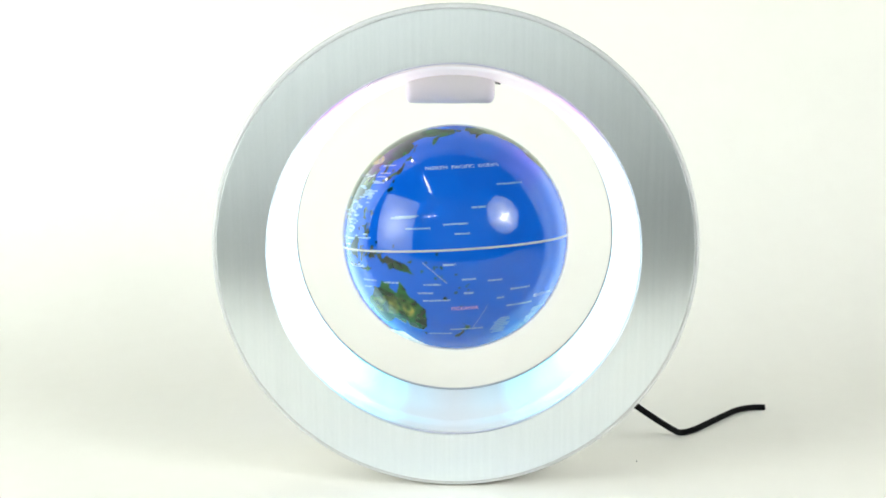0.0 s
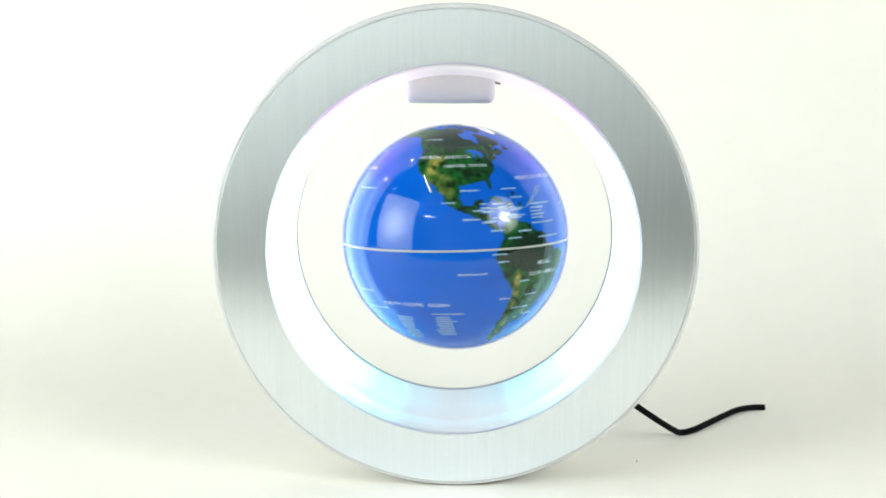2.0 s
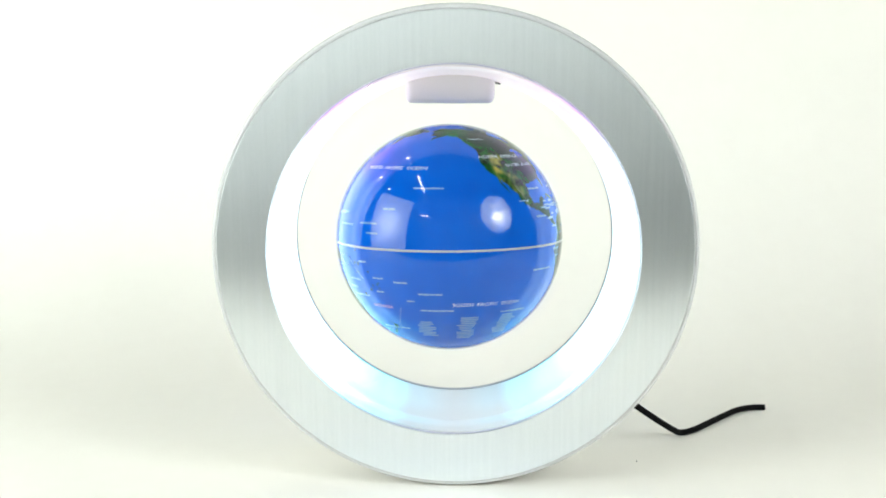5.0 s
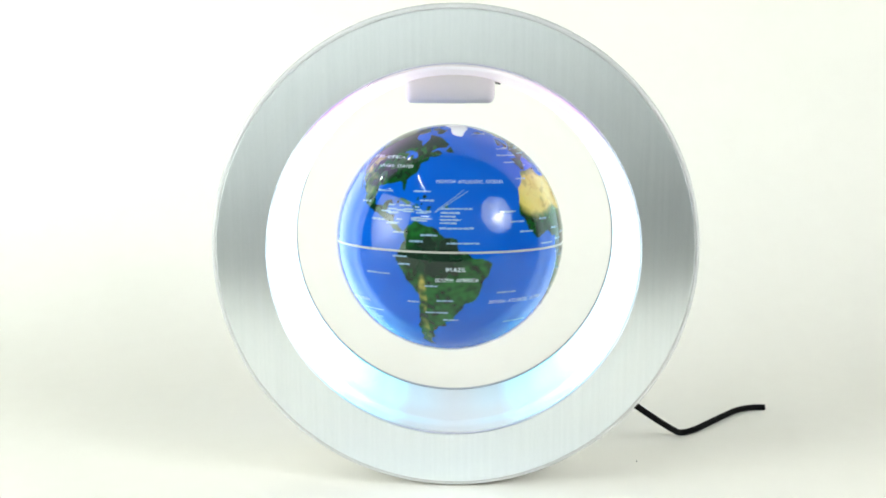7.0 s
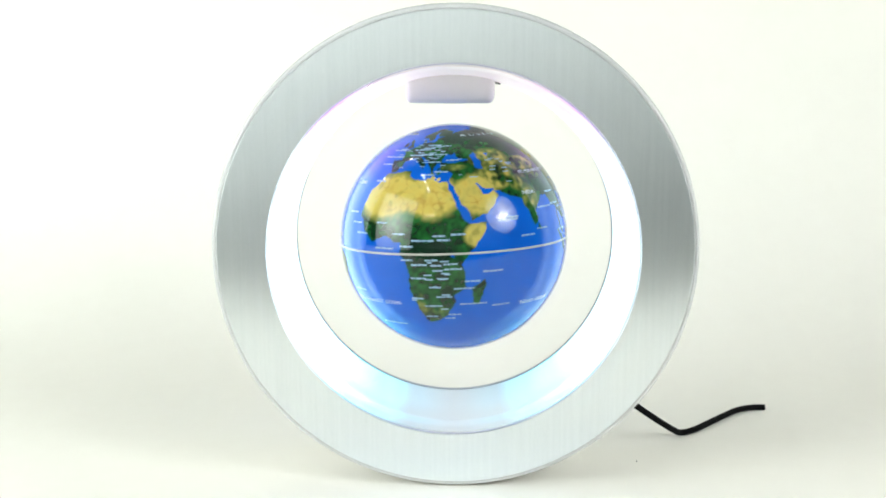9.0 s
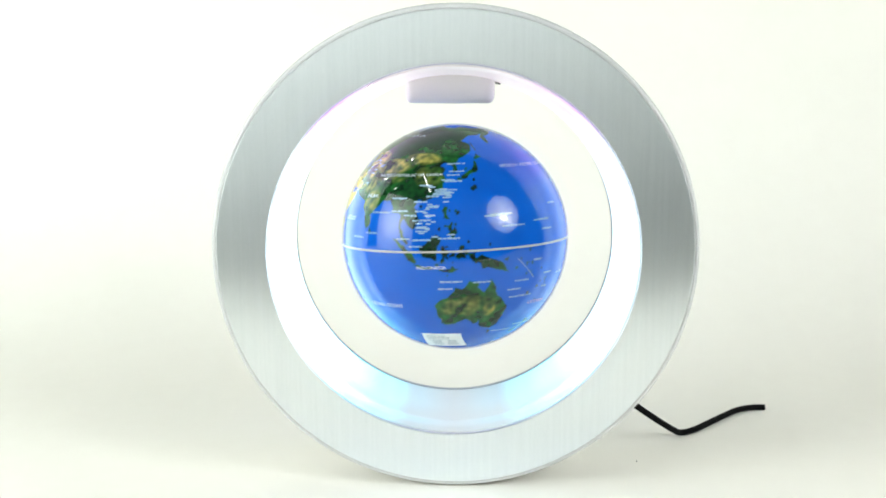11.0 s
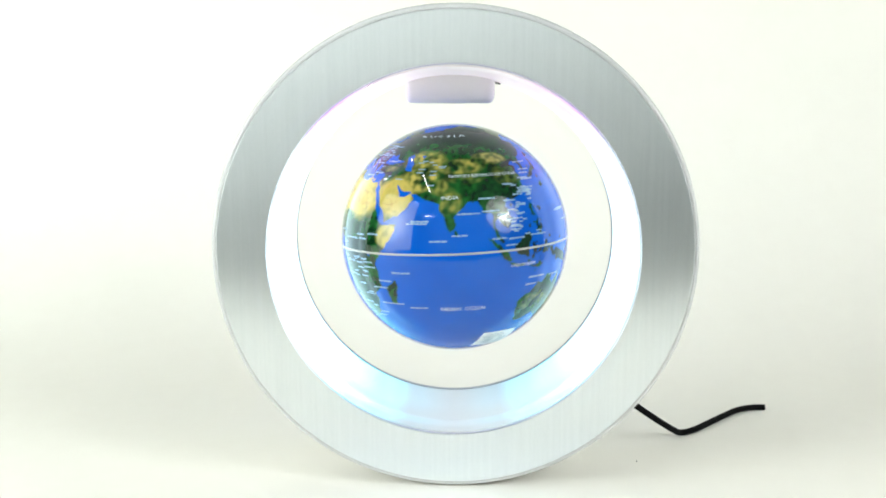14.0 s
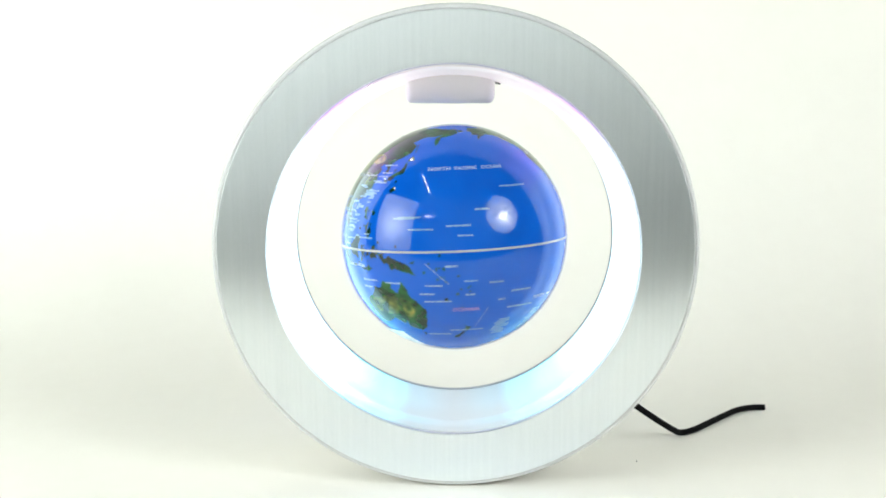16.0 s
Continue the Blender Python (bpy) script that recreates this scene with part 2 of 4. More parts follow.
def build_umbrella():
    lamp = new("umbrella_flash")
    lamp.matrix_world = look(aim(52.0, 25, 1.0), GLOBE_AT)
    tagged(lamp, "round white flash umbrella glowing with a bare bulb", "studio lamp")
    n, r = 8, 0.305
    for k in range(n):
        # each cloth gore between two ribs, bowed away from the table
        bm = bmesh.new()
        grid = []
        for i in range(7):
            f = i / 6
            row = []
            for j in range(4):
                a = 2 * math.pi * (k + j / 3) / n
                rr = r * f * (1 - 0.07 * math.sin(math.pi * j / 3))
                row.append(bm.verts.new((rr * math.cos(a), 1.02 * rr * math.sin(a), 0.09 * (1 - f * f))))
            grid.append(row)
        for i in range(6):
            for j in range(3):
                bm.faces.new((grid[i][j], grid[i + 1][j], grid[i + 1][j + 1], grid[i][j + 1]))
        bmesh.ops.remove_doubles(bm, verts=bm.verts, dist=1e-5)
        part("cloth_gore", bm, UMBRELLA_CLOTH, lamp)
        bm = bmesh.new()
        bmesh.ops.create_cone(bm, cap_ends=True, segments=6, radius1=0.004, radius2=0.004, depth=r,
                              matrix=Matrix.Rotation(2 * math.pi * k / n, 4, "Z") @ Matrix.Translation((r / 2, 0, 0.035)) @ Matrix.Rotation(radians(107), 4, "Y"))
        part("rib", bm, WHITE, lamp)
    # the bulb is a flat star: its starry highlight is put into the shape
    bm = bmesh.new()
    for k in range(5):
        a = 2 * math.pi * k / 5 + 0.5
        v = [bm.verts.new((q * math.cos(a + d), q * math.sin(a + d) - 0.05, -0.03)) for q, d in ((0.0, 0), (0.045, -0.5), ((0.17, 0.09, 0.14, 0.08, 0.13)[k], 0), (0.045, 0.5))]
        bm.faces.new(v)
    part("bulb", bm, BULB, lamp, "flat glowing star standing in for the bare bulb's glare", smooth=False)
    bm = bmesh.new()
    bmesh.ops.create_cone(bm, cap_ends=True, segments=12, radius1=0.006, radius2=0.006, depth=0.24, matrix=Matrix.Translation((0, 0, 0.20)))
    part("shaft", bm, CLOTH_BLACK, lamp)
    top = lamp.matrix_world @ Vector((0, 0, 0.30))
    bm = bmesh.new()
    bmesh.ops.create_cone(bm, cap_ends=True, segments=16, radius1=0.014, radius2=0.012, depth=top.z - RZ0,
                          matrix=Matrix.Translation((top.x, top.y, (top.z + RZ0) / 2)))
    pole = part("stand_pole", bm, CLOTH_BLACK, lamp)
    pole.matrix_parent_inverse = lamp.matrix_world.inverted()


build_softbox()
build_umbrella()


def build_ceiling_bulb(place, size):
    """A small bare bulb in a ceiling socket."""
    b = new("ceiling_bulb")
    b.location = place
    tagged(b, "small bare glowing bulb under the studio ceiling", "ceiling lamp")
    bm = bmesh.new()
    bmesh.ops.create_uvsphere(bm, u_segments=20, v_segments=12, radius=size)
    for v in bm.verts:
        if v.co.z > 0:
            v.co.z *= 1.5
    part("bulb", bm, GLOW, b, "glowing glass bulb")
    bm = bmesh.new()
    drop = RZ1 - 0.001 - place[2] - size
    bmesh.ops.create_cone(bm, cap_ends=True, segments=16, radius1=size * 0.5, radius2=size * 0.7, depth=drop, matrix=Matrix.Translation((0, 0, size + drop / 2)))
    part("socket", bm, WHITE, b)


build_ceiling_bulb(aim(-84, 39.4, 1.6), 0.018)


def build_strip_light():
    strip = new("strip_light")
    strip.location = (-0.60, RY0 + 0.002, 0.79)
    tagged(strip, "short glowing strip light on the studio wall", "wall lamp")
    bm = bmesh.new()
    box(bm, -0.15, 0.15, 0, 0.018, -0.008, 0.008)
    bmesh.ops.bevel(bm, geom=bm.edges[:], offset=0.004, segments=2, affect="EDGES")
    part("mount", bm, WHITE, strip, smooth=False)
    bm = bmesh.new()
    bmesh.ops.create_cone(bm, cap_ends=True, segments=16, radius1=0.006, radius2=0.006, depth=0.28, matrix=Matrix.Translation((0, 0.0235, 0)) @ Matrix.Rotation(radians(90), 4, "Y"))
    part("tube", bm, GLOW, strip, "glowing tube")


build_strip_light()


# ---- the ring stand ----
RING_Z = 0.105
HOLE_X, HOLE_Z = -0.0006, -0.0002
R_HOLE, R_BACK, DEPTH = 0.0810, 0.0762, 0.0501


def lathe(bm, profile, n=256):
    """Turns a closed profile of (radius, depth, shift towards the hole's centre 0..1) about the ring's axis."""
    loops = []
    for r, y, s in profile:
        loops.append([bm.verts.new((s * HOLE_X + r * math.sin(2 * math.pi * i / n), y, s * HOLE_Z + r * math.cos(2 * math.pi * i / n)))
                      for i in range(n)])
    for a, b in zip(loops, loops[1:] + loops[:1]):
        for i in range(n):
            j = (i + 1) % n
            bm.faces.new((a[i], b[i], b[j], a[j]))
    bmesh.ops.recalc_face_normals(bm, faces=bm.faces)


def build_ring_stand():
    ring = new("ring_stand")
    ring.location = (0, 0, RING_Z)
    tagged(ring, "round white levitation stand with brushed aluminium face and lit inner rim", "globe stand")
    # white casing: rounded outer shoulder, closed behind
    bm = bmesh.new()
    lathe(bm, [(0.1042, 0.0030, 0), (0.1042, -0.0002, 0), (0.1053, 0.0000, 0), (0.1060, 0.0007, 0), (0.1065, 0.0022, 0), (0.1066, 0.006, 0), (0.1064, 0.014, 0), (0.1056, 0.030, 0),
               (0.1040, 0.042, 0), (0.1005, 0.0485, 0), (0.095, 0.0503, 0), (0.0785, 0.0503, 1), (0.0785, 0.046, 1), (0.084, 0.020, 1), (0.0845, 0.0016, 1)])
    part("casing", bm, CASING, ring, "glossy white plastic casing")
    bm = bmesh.new()
    lathe(bm, [(0.1037, -0.0011, 0), (0.1039, -0.0009, 0), (0.1039, 0.0010, 0), (R_HOLE + 0.0006, 0.0010, 1),
               (R_HOLE + 0.0006, -0.0009, 1), (R_HOLE + 0.0008, -0.0011, 1)])
    part("face_plate", bm, ALUMINIUM, ring, "brushed aluminium face plate", smooth=False)
    bm = bmesh.new()
    lathe(bm, [(0.10385, 0.0022, 0), (0.10385, -0.0003, 0), (0.10425, -0.0003, 0), (0.10425, 0.0022, 0)])
    part("gasket", bm, GASKET, ring, "thin grey gasket round the face plate")
    # lit inner rim: a small rolled lip, then a cone narrowing to the back
    bm = bmesh.new()
    prof = [(R_HOLE + 0.0004, 0.0010, 1), (R_HOLE, -0.0006, 1), (R_HOLE - 0.0004, -0.0008, 1), (R_HOLE - 0.0007, 0.0000, 1)]
    for i in range(31):
        f = i / 30
        bead = 0.0006 * math.exp(-((f - 0.13) / 0.045) ** 2)  # a soft moulded bead behind the lip
        prof.append((R_HOLE - 0.0008 + (R_BACK - R_HOLE + 0.0008) * f ** 0.9 - bead, 0.003 + (DEPTH - 0.003) * f, 1))
    prof += [(R_BACK + 0.0004, DEPTH + 0.0006, 1), (R_BACK + 0.0021, DEPTH + 0.0006, 1), (R_BACK + 0.0022, 0.047, 1), (0.0835, 0.020, 1), (0.0838, 0.0012, 1)]
    lathe(bm, prof)
    part("light_ring", bm, DIFFUSER, ring, "milky inner rim glowing white, violet and cyan")
    # two diodes shine bare through the rim
    for turn, deep in ((-26.4, 0.0054), (-46.2, 0.0061)):
        a = radians(turn)
        share = max(deep - 0.003, 0) / 0.047
        r = R_HOLE - 0.0008 + (R_BACK - R_HOLE + 0.0008) * share ** 0.9 - 0.0004
        bm = bmesh.new()
        bmesh.ops.create_uvsphere(bm, u_segments=12, v_segments=8, radius=0.0011,
                                  matrix=Matrix.Translation((HOLE_X + r * math.sin(a), deep, HOLE_Z + r * math.cos(a))) @ Matrix.Rotation(a, 4, "Y") @ Matrix.Diagonal((1, 1, 0.5, 1)))
        part("diode", bm, GLOW, ring, "tiny bare glowing diode")
    # added ring whose colour imitates the violet fringe of light at the plate's edge
    bm = bmesh.new()
    lathe(bm, [(R_HOLE + 0.0005, -0.0004, 1), (R_HOLE + 0.0003, -0.0012, 1), (R_HOLE + 0.0001, -0.0012, 1), (R_HOLE, -0.0004, 1)])
    part("rim_fringe", bm, FRINGE, ring, "thin added ring coloured as the violet fringe inside the face plate")
    bm = bmesh.new()
    lathe(bm, [(R_BACK + 0.0003, DEPTH + 0.0007, 1), (R_BACK - 0.0002, DEPTH + 0.0004, 1), (R_BACK - 0.0004, DEPTH + 0.0022, 1), (R_BACK + 0.0003, DEPTH + 0.0026, 1)])
    for v in bm.verts:
        # sunk into the rim towards the top, shaped to vanish as if in glare
        x, z = v.co.x - HOLE_X, v.co.z - HOLE_Z
        r = math.hypot(x, z)
        high = min(max((z / r - 0.35) / 0.5, 0), 1)
        k = (r + (R_BACK + 0.0012 - r) * high) / r
        v.co.x, v.co.z = HOLE_X + x * k, HOLE_Z + z * k
    part("rear_trim", bm, TRIM, ring, "thin grey trim round the rear opening")
    # magnet housing under the top of the rim
    bm = bmesh.new()
    box(bm, -0.0212, 0.0203, 0.041, 0.0506, 0.0634, 0.0795)
    low = [e for e in bm.edges if all(v.co.z < 0.07 for v in e.verts) or abs(e.verts[0].co.z - e.verts[1].co.z) > 0.01]
    bmesh.ops.bevel(bm, geom=low, offset=0.0042, segments=5, affect="EDGES", profile=0.6)
    bmesh.ops.translate(bm, verts=bm.verts, vec=(-0.0020, 0, 0))
    part("magnet_housing", bm, HOUSING, ring, "white rounded magnet housing")
    bm = bmesh.new()
    box(bm, 0.0186, 0.0212, 0.0512, 0.0524, 0.0722, 0.0730)
    bmesh.ops.rotate(bm, verts=bm.verts, cent=(0.0202, 0.0518, 0.0726), matrix=Matrix.Rotation(radians(14), 3, "Y"))
    part("rear_clip", bm, DARK, ring, "small black clip behind the housing", smooth=False)


build_ring_stand()


def build_cord():
    cord = new("power_cord")
    tagged(cord, "thin black rubber power cord lying on the white paper", "cable")
    r = 0.0016
    knots = [(0.0758, 0.0470, 0.0298), (0.0881, 0.0500, 0.0215), (0.0966, 0.0530, 0.0151), (0.1049, 0.0590, 0.0085), (0.1113, 0.0660, 0.0032),
             (0.1163, 0.0718, PAPER_Z + r), (0.1218, 0.0746, PAPER_Z + r), (0.1325, 0.0858, PAPER_Z + r), (0.1447, 0.0995, PAPER_Z + r), (0.1570, 0.1117, PAPER_Z + r), (0.1658, 0.1155, PAPER_Z + r), (0.1714, 0.1155, PAPER_Z + r)]
    cu = bpy.data.curves.new("cable", "CURVE")
    cu.dimensions, cu.bevel_depth, cu.bevel_resolution, cu.resolution_u, cu.use_fill_caps = "3D", r, 5, 10, True
    sp = cu.splines.new("BEZIER")
    sp.bezier_points.add(len(knots) - 1)
    for p, k in zip(sp.bezier_points, knots):
        p.co, p.handle_left_type, p.handle_right_type = k, "AUTO", "AUTO"
    tmp = new("cable_path", cu)
    me = bpy.data.meshes.new_from_object(tmp.evaluated_get(bpy.context.evaluated_depsgraph_get()))
    bpy.data.objects.remove(tmp)
    me.name = "cable"
    me.materials.clear()
    me.materials.append(RUBBER)
    me.shade_smooth()
    ob = new("cable", me)
    ob.parent = cord
    return cord


build_cord()


def build_speck():
    """A crumb of dark dust on the paper."""
    bm = bmesh.new()
    bmesh.ops.create_icosphere(bm, subdivisions=1, radius=0.0004)
    for v in bm.verts:
        v.co.z = v.co.z * 0.5 + 0.0002
        v.co.x *= 1.3
    ob = part("dust_speck", bm, DARK, None)
    ob.location = (0.0873, 0.0335, PAPER_Z)
    tagged(ob, "tiny dark dust speck lying on the white paper", "dust")


build_speck()

# ---- the globe ----
R = 0.0515
# coastlines in degrees east and north, drawn simply
LANDS = dict(
    canada=[(-168, 66), (-156, 71), (-141, 70), (-128, 70), (-115, 68), (-108, 68), (-95, 71), (-86, 69), (-82, 67), (-88, 64), (-94, 61), (-92, 57), (-83, 55),
            (-80, 51.5), (-78.5, 53), (-77, 57), (-78, 62), (-70, 60.5), (-65, 58.5), (-61, 56), (-56, 53), (-59, 50.5), (-66, 50), (-70, 47.5), (-65, 48.5), (-61, 46),
            (-66, 43.8), (-70, 43.5), (-75, 43), (-124, 43), (-124, 48), (-130, 54), (-137, 58.8), (-148, 60.5), (-155, 57.5), (-163, 55), (-158, 58.8), (-165, 61), (-162, 64)],
    states=[(-124, 48), (-70, 45), (-70, 42), (-74, 40), (-76, 35), (-81, 31), (-80, 25.5), (-82.3, 28), (-84, 30), (-90, 29.3), (-97, 27.8), (-97.7, 22), (-95, 18.6), (-91, 18.6),
            (-90, 21), (-87, 21.3), (-88.3, 16), (-83.3, 15), (-83.5, 10.5), (-79.5, 9.4), (-77.3, 8), (-80, 7.4), (-83, 8.3), (-86, 11.5), (-92, 14.5), (-96, 15.8), (-105, 20),
            (-106, 23.3), (-109, 25.8), (-112.5, 30), (-114.6, 31.5), (-112, 27), (-109.8, 23), (-112, 25.5), (-115, 29), (-117, 32.5), (-120.6, 34.6), (-124, 40)],
    greenland=[(-73, 78), (-60, 82), (-30, 83.5), (-15, 81), (-20, 74), (-25, 70.5), (-38, 66), (-43, 60), (-50, 62), (-54, 68), (-58, 75)],
    baffin=[(-80, 73.5), (-68, 70), (-62, 66), (-66, 62.5), (-74, 64.5), (-72, 67), (-85, 70)],
    victoria=[(-117, 73), (-105, 73), (-101, 69), (-115, 69)],
    ellesmere=[(-90, 80), (-65, 83), (-75, 78), (-88, 76.5)],
    newfoundland=[(-59, 48), (-55.5, 51.5), (-53, 47), (-56, 47)],
    cuba=[(-84.8, 22), (-80, 23), (-74.3, 20.2), (-77.5, 19.9), (-82, 22.2)],
    hispaniola=[(-74.3, 19.8), (-68.5, 18.8), (-72, 17.9), (-74.4, 18.4)],
    south_america=[(-77.3, 8.5), (-75, 11), (-72, 12), (-69, 11.5), (-64, 10.5), (-60, 8.5), (-57, 6), (-52, 5), (-50, 0.5), (-44, -2.5), (-39, -3.2), (-35, -5.5), (-35, -8.5),
                   (-38.5, -13), (-39, -18), (-41, -22), (-47.5, -25), (-49, -28.5), (-53.5, -34), (-57, -34.8), (-57, -38), (-62, -39), (-65, -42), (-66, -46), (-69, -51), (-66, -55),
                   (-71, -54), (-75, -50), (-74, -43), (-73, -37), (-71.5, -30), (-70.2, -20), (-76, -14), (-80, -6.5), (-81.3, -4.5), (-80, -1), (-77.5, 3.5)],
    africa=[(-6, 35.8), (-1, 35.5), (10, 37.3), (11, 34), (15.5, 32), (20, 31), (22, 32.8), (29, 31), (34, 31.3), (33, 28), (35.5, 24), (37.3, 20), (39.5, 15.5), (43, 12), (51, 11.8),
            (50, 8), (47, 4), (42, -1.5), (39.3, -5), (40.7, -11), (40, -16), (35, -20), (35.3, -24), (32.6, -27), (30, -31.5), (25.7, -34), (20, -34.8), (18.2, -33), (15.2, -27),
            (13.5, -20.5), (11.8, -16), (13.6, -11), (12.2, -6), (9, -1), (9.6, 4), (5.5, 4.4), (1.5, 6.2), (-4, 5.2), (-8, 4.4), (-13, 8.5), (-17, 14.7), (-16.5, 20), (-14.5, 26),
            (-10, 30)],
    madagascar=[(49.3, -12), (50.4, -15.7), (47.2, -25), (44, -24.5), (43.6, -21), (44.4, -16.5)],
    europe=[(-9, 43.3), (-1.5, 43.5), (-2, 47.5), (-4.5, 48.5), (2, 51), (8, 54), (8.3, 57), (10.5, 57.5), (11, 54.2), (18, 54.7), (21, 56), (22, 59), (29, 60), (22, 60.3), (21.5, 63),
            (25, 65.5), (21, 65.3), (17.5, 62), (18.5, 59.7), (16, 56.3), (12.8, 55.6), (11, 59), (5.5, 58.8), (5, 62), (13, 67), (25, 71), (41, 67), (38, 64.5), (44, 66.5), (60, 69),
            (60, 45), (50, 45), (47.5, 42), (40, 43.5), (36, 45.3), (30.5, 46.2), (28, 41.2), (24, 40.6), (23, 37), (19.5, 41), (13, 45.4), (18.4, 40), (16, 38), (12, 42), (8.5, 44.2),
            (3.2, 42.6), (-0.5, 38.5), (-5.5, 36.1)],
    iberia_edge=[(-9.3, 43), (-7, 37), (-5.5, 36.1), (-2, 36.8), (0, 40), (3, 42.5), (-2, 43.3)],
    britain=[(-5, 50), (1.3, 51.3), (0, 54), (-2, 57.5), (-5, 58.5), (-5.5, 56), (-3, 54), (-4.5, 52)],
    ireland=[(-10, 52), (-6.2, 52.3), (-6, 55), (-8.5, 55)],
    iceland=[(-24, 65.5), (-15, 66.3), (-14, 64.7), (-20, 63.4)],
    russia=[(55, 69), (68, 69), (72, 73), (80, 73), (104, 77.6), (113, 74), (130, 71), (140, 73), (160, 70), (179.9, 69), (179.9, 63), (171, 60), (163, 58), (162.5, 56), (157, 51.2),
            (156, 57), (163, 61.8), (155, 59.3), (142, 59), (135.5, 55), (141, 52.5), (139, 47), (131, 42.5), (100, 40), (60, 42), (50, 45), (47, 48), (50, 60)],
    chukotka=[(-180, 69), (-170, 66), (-175, 64.5), (-180, 65)],
    asia_south=[(27, 38), (27, 41), (31, 41.2), (38, 41), (42, 41.5), (48, 42), (49.5, 40.3), (49, 37.7), (53.5, 37), (53, 41), (52, 45), (132, 45), (129.5, 41), (127.5, 39.7), (129.4, 36),
                (126.5, 34.5), (126.5, 37.5), (124, 40), (121.5, 40.5), (118, 39), (122, 37.2), (119.3, 35), (122, 31), (120, 26.5), (116, 22.8), (110, 21), (108, 21.5), (106, 18.5), (109, 13),
                (106.7, 10.2), (105, 9), (102.5, 12), (100.5, 13.5), (99.5, 10), (103.5, 2), (101.3, 2.8), (98.5, 8), (98.7, 14), (97, 16.8), (94.3, 16), (92, 21.5), (88, 21.8),
                (80.2, 15.5), (79.8, 10.3), (77.5, 8.1), (73, 17.5), (72.5, 21), (69, 22.3)],
    asia_west=[(26.5, 39), (60, 45), (80, 40), (75, 20.5), (72.5, 21), (69, 22.3), (66.7, 25.2), (57, 25.7), (56.5, 27), (51.5, 27.8), (48.5, 30), (36, 36.5), (30.5, 36.5), (27.5, 36.8)],
    arabia=[(34.8, 29.5), (39, 21.5), (42.7, 16.5), (43.5, 12.7), (52, 15.8), (57.5, 19), (59.8, 22.5), (56.3, 26), (54, 24), (51.5, 24.3), (50, 27), (47.8, 30.2), (44, 36), (35.9, 35.5),
            (34.3, 31.3)],
    ceylon=[(80, 9.7), (81.8, 7), (80.5, 6), (79.8, 8)],
    hainan=[(108.7, 19.3), (110.8, 20), (110, 18.3)],
    taiwan=[(120.2, 23), (121.8, 25), (120.9, 22)],
    honshu=[(130, 33), (132, 34), (136, 35.7), (140, 38.5), (140.8, 41.4), (142, 39.5), (140.7, 35.6), (136, 33.6), (131.5, 31.5), (130.2, 31.5)],
    hokkaido=[(140, 42), (142, 45.3), (145.3, 43.3), (141.5, 41.8)],
    sakhalin=[(142, 46.5), (142.2, 54), (143.2, 53), (143.3, 47)],
    luzon=[(120, 16), (120.8, 18.5), (122.2, 18.3), (121.7, 15), (124, 13), (120.7, 13.8)],
    mindanao=[(122, 7), (125.5, 9.7), (126.5, 7), (125.3, 5.8)],
    visayas=[(122, 10.5), (125.2, 12.4), (124, 9.7), (122.5, 9.4)],
    borneo=[(109, 1.5), (111, 2), (114, 4.8), (117, 7), (119, 5), (117.5, 1), (116, -3.8), (113, -3.3), (110, -2.5)],
    sumatra=[(95.3, 5.5), (98, 4), (103, -0.5), (106, -3), (105.5, -5.8), (102, -4), (98.7, 1.5)],
    java=[(105.2, -6.5), (108.5, -6.5), (114.5, -7.8), (114.3, -8.7), (107, -7.6)],
    celebes=[(119.5, 0.5), (121, 1.2), (125, 1.5), (120.5, 0.4), (123.2, -1), (121.3, -2), (122.5, -5), (120.5, -3), (120.3, -5.6), (119, -3)],
    timor=[(116, -8.5), (123, -8.3), (127, -8.5), (124, -10.2), (119, -9.5)],
    moluccas=[(127.5, 1.8), (128.5, 0.5), (128, -0.8), (131, -3.3), (127, -3.4)],
    new_guinea=[(131, -0.8), (134.2, -0.8), (135, -3.2), (138, -1.7), (145, -4.5), (148, -6), (150.8, -10.5), (147, -9.5), (143, -9), (138, -8.3), (137.8, -5.2), (133, -4)],
    new_britain=[(148.5, -5.7), (152.2, -4.2), (151, -6)],
    australia=[(113.7, -22.5), (114, -26), (115.7, -32), (115.2, -34.3), (118, -35), (123.5, -33.9), (131, -31.5), (135.5, -34.8), (138, -33), (138.5, -35.5), (141, -38), (146.3, -39),
               (150, -37.3), (153, -31.5), (153.2, -25.5), (149.5, -22), (146, -18.8), (145.3, -15), (142.5, -10.8), (141.5, -15), (139.5, -17.5), (135.7, -15), (136.8, -12.2), (132.5, -11.3),
               (130, -13.5), (128.5, -15), (125.5, -14.2), (122.2, -18)],
    tasmania=[(144.7, -40.8), (148.3, -41), (147, -43.5)],
    new_zealand_north=[(173, -34.6), (175.5, -37), (178.4, -37.8), (175.3, -41.5), (173.9, -39.3), (174.7, -37.5)],
    new_zealand_south=[(172.7, -40.6), (174.2, -41.7), (170.7, -45.9), (166.5, -46), (171, -42.5)],
)
